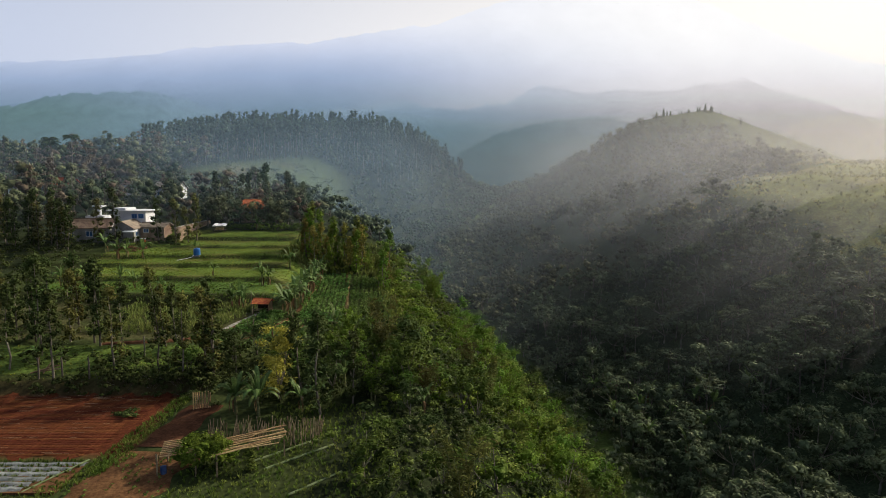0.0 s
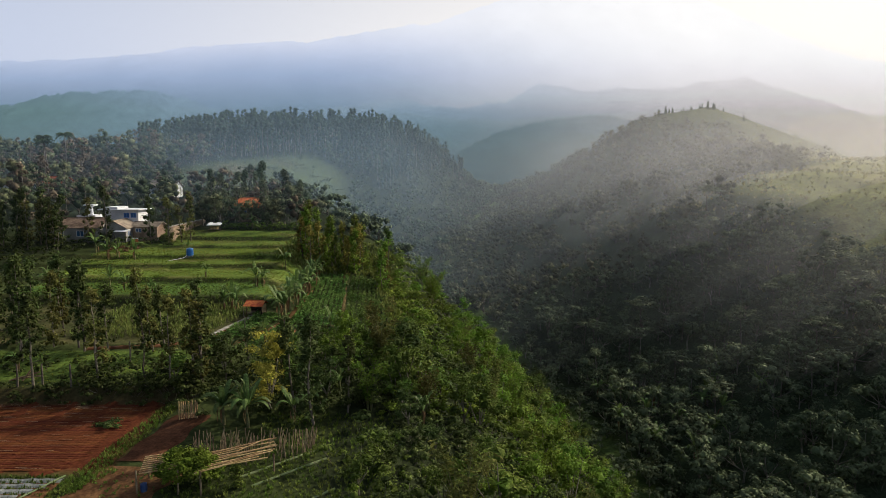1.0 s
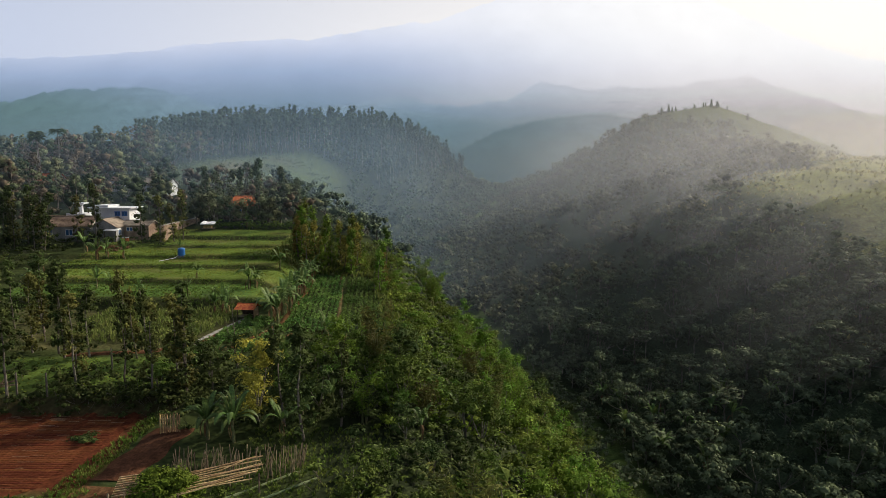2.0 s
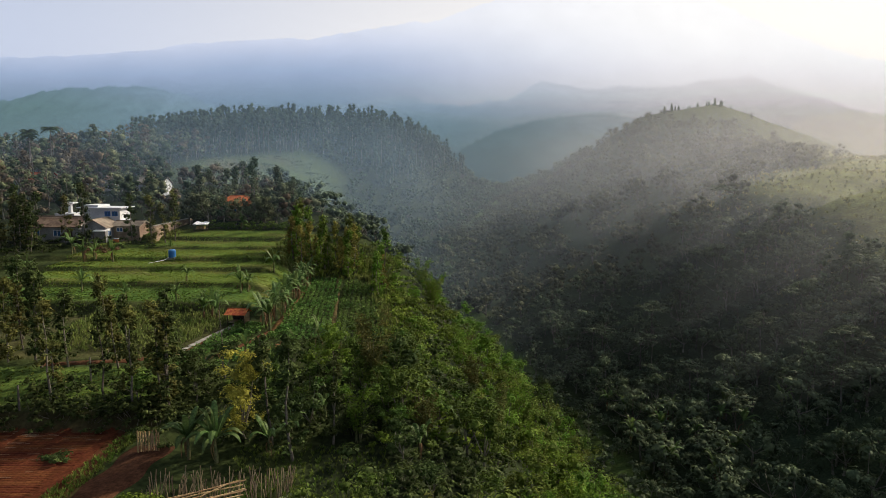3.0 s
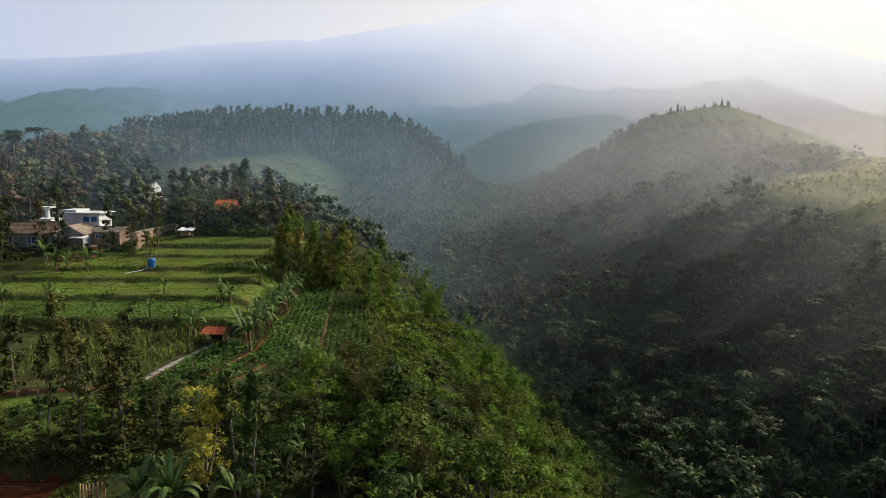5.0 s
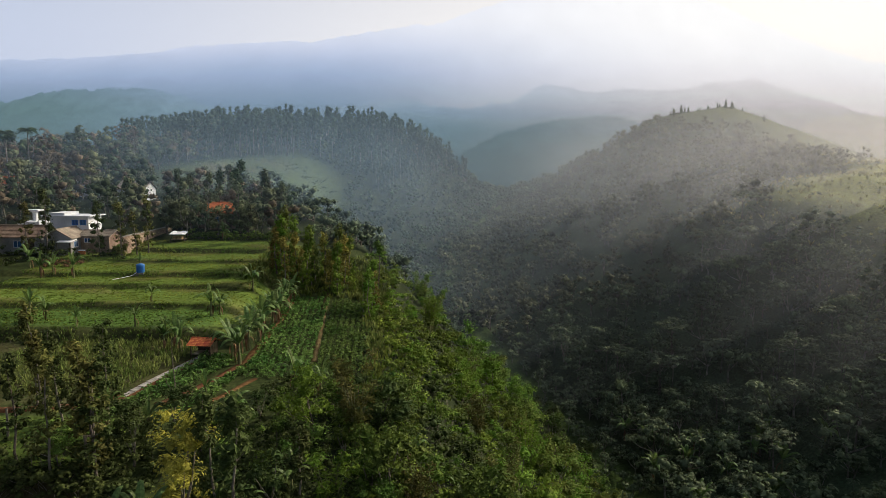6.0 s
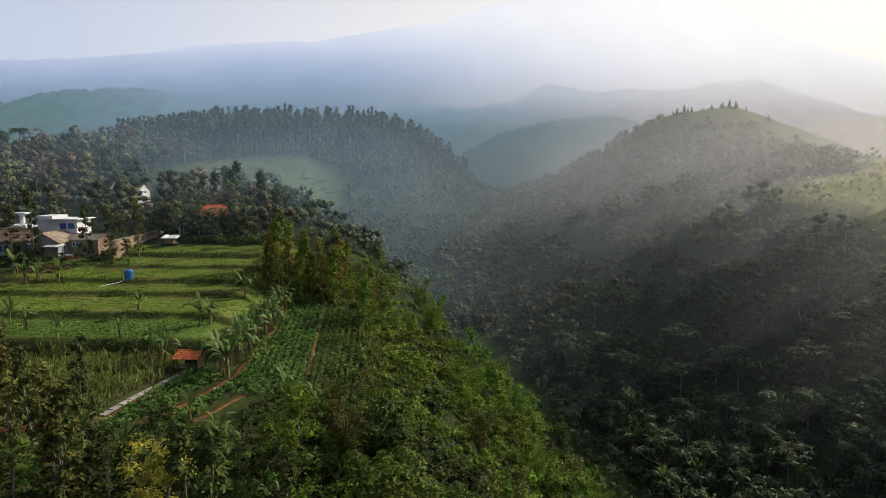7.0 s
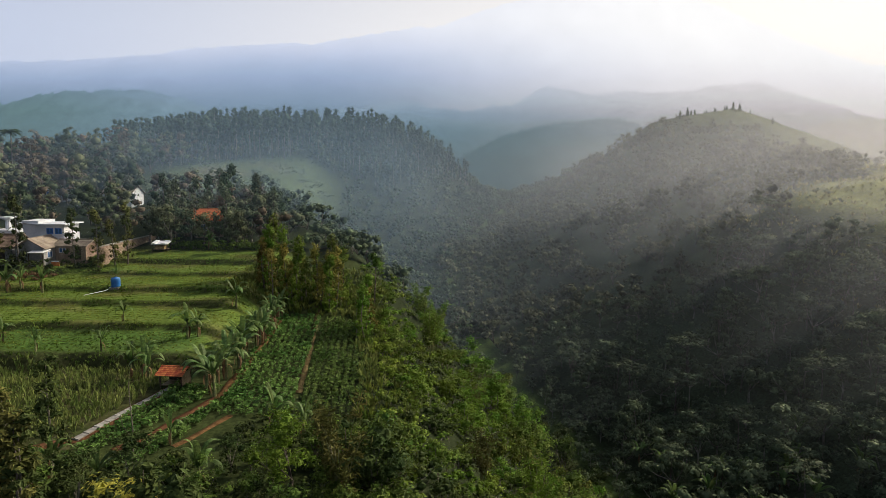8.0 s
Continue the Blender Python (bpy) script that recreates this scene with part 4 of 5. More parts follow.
x, y = dots(-50, -17, 53.9, 58.8, 1.25, rng, lambda x, y: ((wave(x, y, 5, 3) > -0.2) & (x > -27)) | (y > 57.6) & (y < 58.5) | (y < 54.2))
x2, y2 = dots(-21, -3, 51, 71, 1.6, rng, lambda x, y: (y < 62 + 0.5 * (x + 21)) | (x > -14.5) & (y > 64) & (y < 70.2))
x3, y3 = dots(-58, -37, 64.5, 79, 2.4, rng)
x4, y4 = dots(-72, -40, 86, 109, 1.9, rng, lambda x, y: (x < -57) | (y > 105.6) & (wave(x, y, 4, 2) > -0.5))
x5, y5 = dots(-32, -20, 53.9, 57.2, 0.95, rng, lambda x, y: wave(x, y, 2.6, 5) + 0.2 * (x > -25) > -0.3)
stuff("bush_row", "dark bushes on the bank above the ploughed field", "bushes", low_bush, (bark, leaf_dark), x5, y5, rng.uniform(0.45, 1.05, len(x5)))
stuff("field_edge_bushes", "dark green bushes along the field edges", "bushes", low_bush, (bark, leaf_dark), np.concatenate([x, x2, x3, x4]), np.concatenate([y, y2, y3, y4]), rng.uniform(0.45, 0.85, len(x) + len(x2) + len(x3) + len(x4)))
x, y = dots(-39.5, -21.5, 117.6, 120.0, 0.95, rng)
stuff("hedge", "clipped green hedge above the terraces", "hedge", low_bush, (bark, leaf_mid), x, y, rng.uniform(0.6, 0.85, len(x)))


def tuft(seed, n, h, lean, wide=0.05):
    """Upright blades from one root."""
    r = np.random.default_rng(seed)
    a = r.uniform(0, 6.28, n)
    out = r.uniform(0.2, 1, n) * lean
    hh = h * r.uniform(0.6, 1.1, n)
    tip = np.stack([np.cos(a) * out, np.sin(a) * out, hh], 1)
    foot = tip * (0.12, 0.12, 0)
    side = np.stack([-np.sin(a), np.cos(a), 0 * a], 1) * wide
    mid = (foot + tip) / 2 + (0, 0, 0.12 * h)
    v = np.stack([foot, mid - side, tip, mid + side], 1).reshape(-1, 3)
    return v, np.arange(4 * n).reshape(-1, 4)


def crop(seed, n, h, size):
    """A leafy knee-high plant."""
    r = np.random.default_rng(seed)
    return leaves(r.normal(size=(n, 3)) * (0.16, 0.16, 0.08) + (0, 0, h), size, 0.9, 0.6, r)


def sheet(name, label, category, protos, material, x, y, s, sink=0.02):
    return stuff(name, label, category, [(p,) for p in protos], (material,), x, y, s, None, sink)


grass_tufts = [tuft(420 + k, 6, 0.16, 0.26, 0.04) for k in range(5)]
x, y = dots(-52, -19, 80.5, 117, 0.32, rng, lambda x, y: (x < -19 - 3 * (y > 96)) & (rng.uniform(size=x.shape) < 0.65 + 0.25 * wave(x, y, 2.5, 7)) & ((y > 86.8) | (rng.uniform(size=x.shape) < 0.5)))
y = np.where(wave(x, y, 9, 4) > -0.3, np.round(y / 0.8) * 0.8 + rng.normal(0, 0.07, len(y)) + 0.35 * wave(x, x, 6, 2), y)
sheet("terrace_grass", "bright green young rice and grass on the terraces", "rice", grass_tufts, grass_blade, x, y, rng.uniform(0.45, 1.05, len(x)))
x, y = dots(-50, -22, 54.6, 62, 0.5, rng)
sheet("garden_grass", "green grass on the lower garden terrace", "grass", grass_tufts, grass_blade, x, y, rng.uniform(0.5, 0.95, len(x)))
rim_x, rim_y = dots(-16, 0, 64, 101, 0.75, rng, lambda x, y: (x > edge_at(y) - 0.3) & (x < edge_at(y) + 4.5))
spur_x, spur_y = dots(-24, -6, 97, 113, 0.7, rng)
rim_x, rim_y = np.concatenate([rim_x, spur_x]), np.concatenate([rim_y, spur_y])
long_tufts = [tuft(430 + k, 10, 0.8, 0.5, 0.06) for k in range(5)]
x, y = dots(-52, -19, 79, 117, 0.36, rng, lambda x, y: np.abs(land(x, y + 0.5) - land(x, y - 0.5)) > 0.42)
sheet("bank_grass", "rank grass hanging over the terrace banks", "grass", long_tufts, leaf_mid, x, y, rng.uniform(0.2, 0.62, len(x)) * (0.75 + 0.35 * wave(x, y, 2.5, 1)))
rim_kind = wave(rim_x, rim_y, 4, 3) > 0.1
for label, material, k in (("tall green grass along the rim of the bank", leaf_verge, rim_kind), ("tangled yellowish grass along the rim of the bank", leaf_maize, ~rim_kind)):
    sheet("rim_grass", label, "grass", long_tufts, material, rim_x[k], rim_y[k], rng.uniform(0.6, 1.5, k.sum()))
corn = [tuft(440 + k, 8, 0.8, 0.45, 0.05) for k in range(5)]
x, y = dots(-37, -22, 66, 78.6, 0.5, rng, lambda x, y: x < -21.9 - (75 - y) * 0.24)
sheet("maize_field", "knee-high pale green maize in rows", "maize", corn, leaf_maize, x, y, rng.uniform(0.6, 1.05, len(x)))
leafy = [crop(450 + k, 15, 0.32, 0.27) for k in range(6)]


def rows_of(x0, x1, y0, y1, gap, along):
    gx, gy = np.meshgrid(np.arange(x0, x1, gap), np.arange(y0, y1, along))
    return gx.ravel() + rng.normal(0, 0.06, gx.size), gy.ravel() + rng.normal(0, 0.1, gx.size)


x, y = rows_of(-16.3, -11.5, 70.5, 96.5, 0.6, 0.42)
sheet("leaf_crop_plot", "rows of dark green leafy crops", "crops", leafy, leaf_crop, x - 0.09 * (y - 76), y, rng.uniform(0.75, 1.2, len(x)) * (0.9 + 0.25 * wave(x, y, 3, 2)))
x, y = rows_of(-10.5, -5.3, 70.5, 96.0, 0.6, 0.42)
sheet("leaf_crop_plot", "rows of dark green leafy crops", "crops", leafy, leaf_crop, x - 0.09 * (y - 76), y, rng.uniform(0.75, 1.2, len(x)) * (0.9 + 0.25 * wave(x, y, 3, 2)))
x, y = rows_of(-24, -15, 62.5, 75.5, 0.46, 0.36)
keep = (x > -22.4 + (y - 66) * 0.16) & (x < -15.6 - (73 - y) * 0.25) & (np.abs(x + 17.2 + (73.0 - y) * 0.36) > 0.75) & (np.abs(x + 15.4 + (69.5 - y) * 0.42) > 0.55)
sheet("leaf_crop_plot", "leafy crops between path and ditch", "crops", leafy, leaf_crop, x[keep], y[keep], rng.uniform(0.7, 1.1, keep.sum()))
x, y = rows_of(-50, -24, 80.8, 86.0, 0.5, 0.9)
sheet("seedling_rows", "low green seedlings in rows on a terrace", "crops", leafy, leaf_mid, x, y, rng.uniform(0.4, 0.7, len(x)))
x, y = dots(-21.9, -20.3, 40, 53, 0.24, rng)
x2, y2 = dots(-27, -17, 36.5, 42.6, 0.26, rng, lambda x, y: np.abs(x + 23.0 - 0.6 * (y - 40)) < 0.7)
x3, y3 = dots(-16.6, -3, 33, 50, 0.38, rng, lambda x, y: (x > -16.4 - 0.2 * (42 - y)) & ((y < 42.5) | (x > -13)))
x4, y4 = dots(-50, -24.5, 33, 38, 0.4, rng)
sheet("verge_grass", "green grass verge between the plots", "grass", long_tufts, leaf_verge, np.concatenate([x - 0.14 * (53 - y), x2, x3, x4]), np.concatenate([y, y2, y3, y4]), rng.uniform(0.18, 0.5, len(x) + len(x2) + len(x3) + len(x4)))
x, y = dots(62, 185, 70, 340, 2.3, rng, lambda x, y: (x > axis_at(y) + wood_line(y) - 2 + 8 * wave(x, y, 9, 2)) & (y < 120 + x * 1.9) & (y < 262))
sheet("hill_grass", "dry yellow-green grass on the hilltop", "grass", [tuft(460 + k, 8, 0.75, 0.7, 0.12) for k in range(4)], grass_dry, x, y, rng.uniform(0.6, 1.5, len(x)))

# ---- built things ----
white_wall = surface("white_wall", (0.50, 0.52, 0.55), (0.62, 0.63, 0.64), 1.5, 6, 0.85, 0.004, spread=0.06)
grey_wall = surface("grey_wall", (0.20, 0.20, 0.20), (0.30, 0.29, 0.28), 1.2, 6, 0.9, 0.004, spread=0.12)
tan_wall = surface("tan_wall", (0.20, 0.14, 0.10), (0.30, 0.23, 0.17), 0.9, 5, 0.9, 0.01, spread=0.18)
roof_brown = surface("roof_brown", (0.13, 0.09, 0.07), (0.22, 0.16, 0.12), 0.8, 5, 0.85, 0.02, spread=0.22)
roof_cream = surface("roof_cream", (0.20, 0.165, 0.13), (0.31, 0.265, 0.21), 0.9, 5, 0.8, 0.01, spread=0.12)
roof_red = surface("roof_red", (0.30, 0.075, 0.035), (0.44, 0.14, 0.06), 0.5, 5, 0.85, 0.01, spread=0.25)
blue_frame = surface("blue_frame", (0.05, 0.13, 0.38), (0.07, 0.18, 0.46), 0.6, 6, 0.5, spread=0.1)
blue_plastic = surface("blue_plastic", (0.015, 0.09, 0.36), (0.03, 0.13, 0.44), 0.5, 6, 0.4, spread=0.1, spec=0.5)
dull_blue = surface("dull_blue", (0.03, 0.06, 0.14), (0.06, 0.10, 0.20), 0.4, 6, 0.6, spread=0.15)
dark_wood = surface("dark_wood", (0.05, 0.04, 0.03), (0.10, 0.075, 0.055), 0.4, 8, 0.8, 0.004)
cane = surface("cane", (0.33, 0.215, 0.10), (0.50, 0.36, 0.19), 0.5, 7, 0.6, spread=0.2)
old_cane = surface("old_cane", (0.15, 0.112, 0.07), (0.26, 0.205, 0.135), 0.5, 7, 0.8, spread=0.2)
white_sheet = surface("white_sheet", (0.66, 0.66, 0.68), (0.78, 0.78, 0.78), 0.4, 5, 0.7, spread=0.08)
concrete = surface("concrete", (0.20, 0.19, 0.175), (0.30, 0.285, 0.26), 0.7, 7, 0.9, 0.006, spread=0.15)
soil = surface("soil", (0.07, 0.022, 0.010), (0.112, 0.037, 0.016), 1.1, 5, 0.95, 0.03, spread=0.3)
soil_brown = surface("soil_brown", (0.085, 0.042, 0.02), (0.135, 0.07, 0.033), 0.8, 5, 0.95, 0.03, spread=0.3)
trodden = surface("trodden", (0.06, 0.045, 0.02), (0.11, 0.082, 0.038), 0.8, 5, 0.95, 0.03, spread=0.3)
straw = surface("straw", (0.20, 0.13, 0.08), (0.30, 0.21, 0.13), 0.5, 8, 0.9, spread=0.25)
mulch = surface("mulch", (0.12, 0.135, 0.135), (0.20, 0.215, 0.205), 0.5, 7, 0.7, 0.03, spread=0.3, spec=0.2)
rust_leaf = surface("rust_leaf", (0.16, 0.10, 0.05), (0.28, 0.19, 0.10), 0.6, 6, 0.9, leaf=0.2)
bed_plastic = surface("bed_plastic", (0.12, 0.16, 0.07), (0.21, 0.24, 0.13), 0.5, 6, 0.7, spread=0.15)
pane_glass = bpy.data.materials.new("pane_glass")
pane_glass.use_nodes = True
glass = pane_glass.node_tree.nodes["Principled BSDF"]
glass.inputs["Base Color"].default_value, glass.inputs["Roughness"].default_value = (0.04, 0.11, 0.24, 1), 0.1


def pierced(x0, x1, z0, z1, y, thick, holes):
    """A wall along x with rectangular openings (x0, x1, z0, z1)."""
    xs = sorted({x0, x1, *[v for h in holes for v in h[:2]]})
    zs = sorted({z0, z1, *[v for h in holes for v in h[2:]]})
    out = []
    for a, b in zip(xs, xs[1:]):
        for c, d in zip(zs, zs[1:]):
            mx, mz = (a + b) / 2, (c + d) / 2
            if not any(h[0] < mx < h[1] and h[2] < mz < h[3] for h in holes):
                out.append(box(a, b, y, y + thick, c, d))
    v, q = join(*out)
    u, back = np.unique(np.round(v, 4), axis=0, return_inverse=True)
    q = back.reshape(-1)[q]
    key = np.sort(q, axis=1)
    _, first, times = np.unique(key, axis=0, return_index=True, return_counts=True)
    return u, q[first[times == 1]]          # faces between two blocks drop out


def window(parent, x0, x1, z0, z1, y, frame_mat):
    w = part("window", mesh("window", (*pierced(x0, x1, z0, z1, y - 0.03, 0.10, [(x0 + 0.08, (x0 + x1) / 2 - 0.04, z0 + 0.08, z1 - 0.08), ((x0 + x1) / 2 + 0.04, x1 - 0.08, z0 + 0.08, z1 - 0.08)]), frame_mat)), parent, "painted window frame")
    for a, b in ((x0 + 0.08, (x0 + x1) / 2 - 0.04), ((x0 + x1) / 2 + 0.04, x1 - 0.08)):
        part("pane", mesh("pane", (*box(a, b, y + 0.02, y + 0.03, z0 + 0.08, z1 - 0.08), pane_glass)), w, "dark glass pane")


def roof_slope(w, d, h, rise, side, over=0.35, thick=0.08, courses=9):
    """One slope of lapped courses as a single stepped slab; the ridge runs along x."""
    line = []
    for k in range(courses):
        f0, f1 = k / courses, (k + 1) / courses
        for f, lift in ((f0, 0.035), (f1, 0.0)):
            line.append((side * (d / 2 + over) * (1 - f), h - 0.1 + rise * f + thick + lift))
    under = [(side * (d / 2 + over) * (1 - f), h - 0.1 + rise * f) for f in np.linspace(1, 0, 2 * courses)]
    ring = np.array(line + under)
    n, half = len(ring), w / 2 + over
    v = np.concatenate([np.column_stack([np.full(n, x), ring]) for x in (-half, half)])
    i = np.arange(n)
    q = [np.stack([i, (i + 1) % n, n + (i + 1) % n, n + i], 1)]
    m = len(line)
    for o in (0, n):
        k = np.arange(m - 1)
        q.append(np.stack([o + k, o + k + 1, o + n - 2 - k, o + n - 1 - k], 1))
    return v, np.concatenate(q)


def gable_house(m, w, d, h, rise, wall_mat, roof_mat, label, holes, door=None, frame_mat=white_wall):
    ob = thing("house", label, "house", "village houses", m)
    gaps = list(holes) + ([door] if door else [])
    part("wall", mesh("wall", (*pierced(-w / 2, w / 2, -0.6, h, -d / 2, 0.15, gaps), wall_mat)), ob)
    part("wall", mesh("wall", (*box(-w / 2, w / 2, d / 2 - 0.15, d / 2, -0.6, h), wall_mat)), ob)
    for s in (-1, 1):
        side = box(s * w / 2 - (0.15 if s > 0 else 0), s * w / 2 + (0.15 if s < 0 else 0), -d / 2 + 0.152, d / 2 - 0.152, -0.6, h)
        peak_v = np.array([(s * w / 2 - s * (0.15 if i else 0), y, z) for i in (0, 1) for y, z in ((-d / 2, h), (d / 2, h), (0, h + rise - 0.12), (0, h + rise - 0.12))])
        peak_q = np.array([(0, 1, 2, 3), (4, 7, 6, 5), (0, 3, 7, 4), (1, 5, 6, 2)])
        part("wall", mesh("wall", (*join(side, (peak_v, peak_q)), wall_mat)), ob)
    for side in (-1, 1):
        part("roof_slope", mesh("roof_slope", (*roof_slope(w, d, h, rise, side), roof_mat)), ob, "weathered tiled roof slope")
    part("ridge", mesh("ridge", (*beam((-w / 2 - 0.37, 0, h + rise), (w / 2 + 0.37, 0, h + rise), 0.22, 0.14), roof_mat)), ob)
    for a in holes:
        window(ob, *a, -d / 2, frame_mat)
    if door:
        part("door", mesh("door", (*box(door[0], door[1], -d / 2 + 0.05, -d / 2 + 0.10, door[2], door[3]), dark_wood)), ob, "dark wooden door")
    return ob


def flat_house(m):
    """White upper-storey house with a flat slab roof and blue windows."""
    ob = thing("white_house", "white two-storey house with flat roof and blue windows", "house", "", m)
    wins = [(0.4, 1.35, 2.6, 3.4), (1.6, 2.55, 2.6, 3.4), (-2.5, -1.6, 0.9, 2.0), (0.6, 1.8, 0.9, 2.0)]
    part("wall", mesh("wall", (*pierced(-2.9, 2.9, -0.5, 3.9, -3, 0.2, wins), white_wall)), ob)
    part("wall", mesh("wall", (*box(-2.9, 2.9, 0.3, 0.5, -0.5, 3.9), white_wall)), ob)
    for x in (-2.9, 2.7):
        part("wall", mesh("wall", (*box(x, x + 0.2, -2.798, 0.298, -0.5, 3.9), white_wall)), ob)
    part("roof", mesh("roof", (*box(-2.0, 3.5, -3.6, 0.8, 3.903, 4.03), white_wall)), ob, "flat white roof slab")
    part("roof", mesh("roof", (*box(-2.95, -0.6, -3.1, 0.55, 4.034, 4.4), white_wall)), ob, "raised roof block")
    part("canopy", mesh("canopy", (*box(-4.1, -2.903, -3.2, -1.6, 3.9, 4.05), white_wall)), ob)
    for w in wins:
        window(ob, *w, -3, blue_frame)
    return ob


flat_house(pose(-54.6, 117.2, 18.2, 0, 0, -2))
tower = thing("stair_tower", "small white roof tower with a flared cap", "tower", "", pose(-61.6, 117, 18.2))
part("wall", mesh("wall", (*box(-1.6, 1.6, -1.5, 1.5, -0.5, 2.9), white_wall)), tower)
part("column", mesh("column", (*tube([(0.2, 0, 2.9), (0.2, 0, 4.2), (0.2, 0, 4.5)], (0.38, 0.34, 0.75), 8), white_wall)), tower)
part("cap", mesh("cap", (*box(-0.7, 1.1, -0.8, 0.8, 4.5, 4.7), white_wall)), tower)
gable_house(pose(-60.3, 111.6, 17.2, 0, 0, 3), 8.2, 4.6, 2.3, 1.5, grey_wall, roof_brown, "low grey house under a brown tiled roof", [(-3, -1.8, 0.8, 1.8), (0.2, 1.4, 0.8, 1.8)], (2.2, 3.1, 0, 2.0))
gable_house(pose(-53.6, 111.4, 17.2, 0, 0, 92), 4.8, 3.6, 2.2, 1.3, grey_wall, roof_cream, "small grey house with a pale gable roof", [(-1.6, -0.4, 0.8, 1.7)], None)
gable_house(pose(-49.6, 113.2, 17.6, 0, 0, -2), 4.2, 3.2, 1.9, 0.7, tan_wall, roof_cream, "low tan outbuilding with a pale sheet roof", [(-1.6, -0.6, 0.9, 1.6)], (0.6, 1.4, 0, 1.8))
porch = thing("porch", "white-roofed porch with thin posts", "porch", "", pose(-52.2, 108.9, 17.0))
part("roof", mesh("roof", (*beam((0, -0.9, 1.95), (0, 0.9, 2.2), 2.0, 0.07), white_sheet)), porch)
for x in (-0.9, 0.9):
    part("post", mesh("post", (*beam((x, -0.8, -0.3), (x, -0.8, 1.93), 0.09), dark_wood)), porch)
for z in (0.5, 0.95):
    part("rail", mesh("rail", (*beam((-0.85, -0.8, z), (0.85, -0.8, z), 0.05), dark_wood)), porch)
stall = thing("wooden_stall", "small red-and-white stall board by the houses", "stall", "", pose(-50.0, 108.6, 16.9))
part("board", mesh("board", (*box(-0.5, 0.5, -0.05, 0.05, 0.3, 0.8), roof_red)), stall)
part("board", mesh("board", (*box(-0.5, 0.5, -0.055, 0.045, 0.803, 0.95), white_sheet)), stall, "white board")
for x in (-0.4, 0.4):
    part("leg", mesh("leg", (*beam((x, 0.1, -0.2), (x, 0.1, 0.8), 0.06), dark_wood)), stall)

# retaining wall, course by course
wall = tagged(new("wall_garden", mesh("wall_garden", (*box(-44.75, -44.5, 109, 126, 16.2, 19.6), tan_wall))), "long tan block wall above the terraces", "wall", kind="structure")
block = mesh("block", (*box(-0.035, 0.035, -0.395, 0.395, 0.01, 0.29), tan_wall))
for k in range(7):
    for i in range(21):
        b = part("block", block, wall, m=Matrix.Translation((-44.47, 109.3 + 0.8 * i + 0.4 * (k % 2), 17.5 + 0.3 * k)))
part("coping", mesh("coping", (*box(-44.8, -44.4, 109, 126, 19.603, 19.7), concrete)), wall)

# houses among the trees
for px, py, w, a, wall_m, roof_m, label in ((-110, 166, 7, 5, white_wall, roof_brown, "far white house with a dark roof"), (-99, 171, 7, -8, tan_wall, roof_red, "far house with a red tiled roof"),
                                            (-83, 168, 8, 12, white_wall, roof_brown, "far house with a brown gable roof"), (-66, 160, 6, -4, white_wall, roof_cream, "far house with a pale roof"),
                                            (-37, 130, 5, 15, tan_wall, roof_red, "small house with a bright red roof among trees")):
    gable_house(pose(px, py, ground_z(px, py), 0, 0, a), w, 5, 2.6, 1.7, wall_m, roof_m, label, [(-w / 2 + 0.8, -w / 2 + 1.9, 0.9, 2.0)], (0.4, 1.3, 0, 2.05))

# water tank on its stand
tank = thing("water_tank", "blue plastic water tank on a concrete base", "water tank", "", stand(-37.3, 98.9, 0, 0.86, 0.15))
prof = [(0.0, 0.56), (0.08, 0.60), (0.35, 0.58), (0.40, 0.60), (0.7, 0.58), (0.75, 0.60), (1.05, 0.58), (1.14, 0.58), (1.24, 0.5), (1.27, 0.24), (1.33, 0.23), (1.34, 0.0)]
part("tank", mesh("tank", (*tube([(0, 0, z + 0.06) for z, r in prof], [r for z, r in prof], 20), blue_plastic), smooth=True), tank)
part("base", mesh("base", (*box(-0.65, 0.65, -0.65, 0.65, -0.5, 0.05), concrete)), tank)
hose = [(hx, hy, ground_z(-37.3 + hx * 0.88, 99.0 + hy * 0.88) - ground_z(-37.3, 99.0) + 0.4) for hx, hy in ((-0.4, -0.5), (-0.6, -1.0), (-0.8, -1.6), (-1.2, -2.6), (-1.7, -3.6), (-2.0, -4.2))]
part("hose", mesh("hose", (*tube(hose, 0.035, 6), white_sheet)), tank, "pale hose running down the terrace")

# field hut
hut = thing("field_hut", "open wooden field hut with a red tiled roof", "hut", "", stand(-20.9, 75.4, -0.12, 0.74))
ww, dd = 3.0, 2.6
for x in (-1.2, 1.2):
    for y in (-0.95, 0.95):
        part("post", mesh("post", (*beam((x, y, -0.3), (x, y, 1.75 + 0.0 * y), 0.11), dark_wood)), hut)
part("wall", mesh("wall", (*box(-1.2, 1.2, 0.95, 1.0, 0.0, 1.7), dark_wood)), hut, "plank back wall")
part("wall", mesh("wall", (*box(1.2, 1.25, -0.9, 0.9, 0.15, 1.7), old_cane)), hut, "woven side wall")
part("floor", mesh("floor", (*box(-1.15, 1.15, -0.9, 0.9, 0.35, 0.42), old_cane)), hut)
roof = part("roof", mesh("roof", (*join(beam((-1.55, 0, 2.25), (1.55, 0, 2.25), 0.16, 0.1), beam((-1.45, -1.3, 1.58), (-1.45, 0, 2.18), 0.07), beam((1.45, -1.3, 1.58), (1.45, 0, 2.18), 0.07)), roof_red)), hut)
tile = mesh("tile", (*beam((0, -0.17, -0.04), (0, 0.17, 0.05), 0.27, 0.03), roof_red))
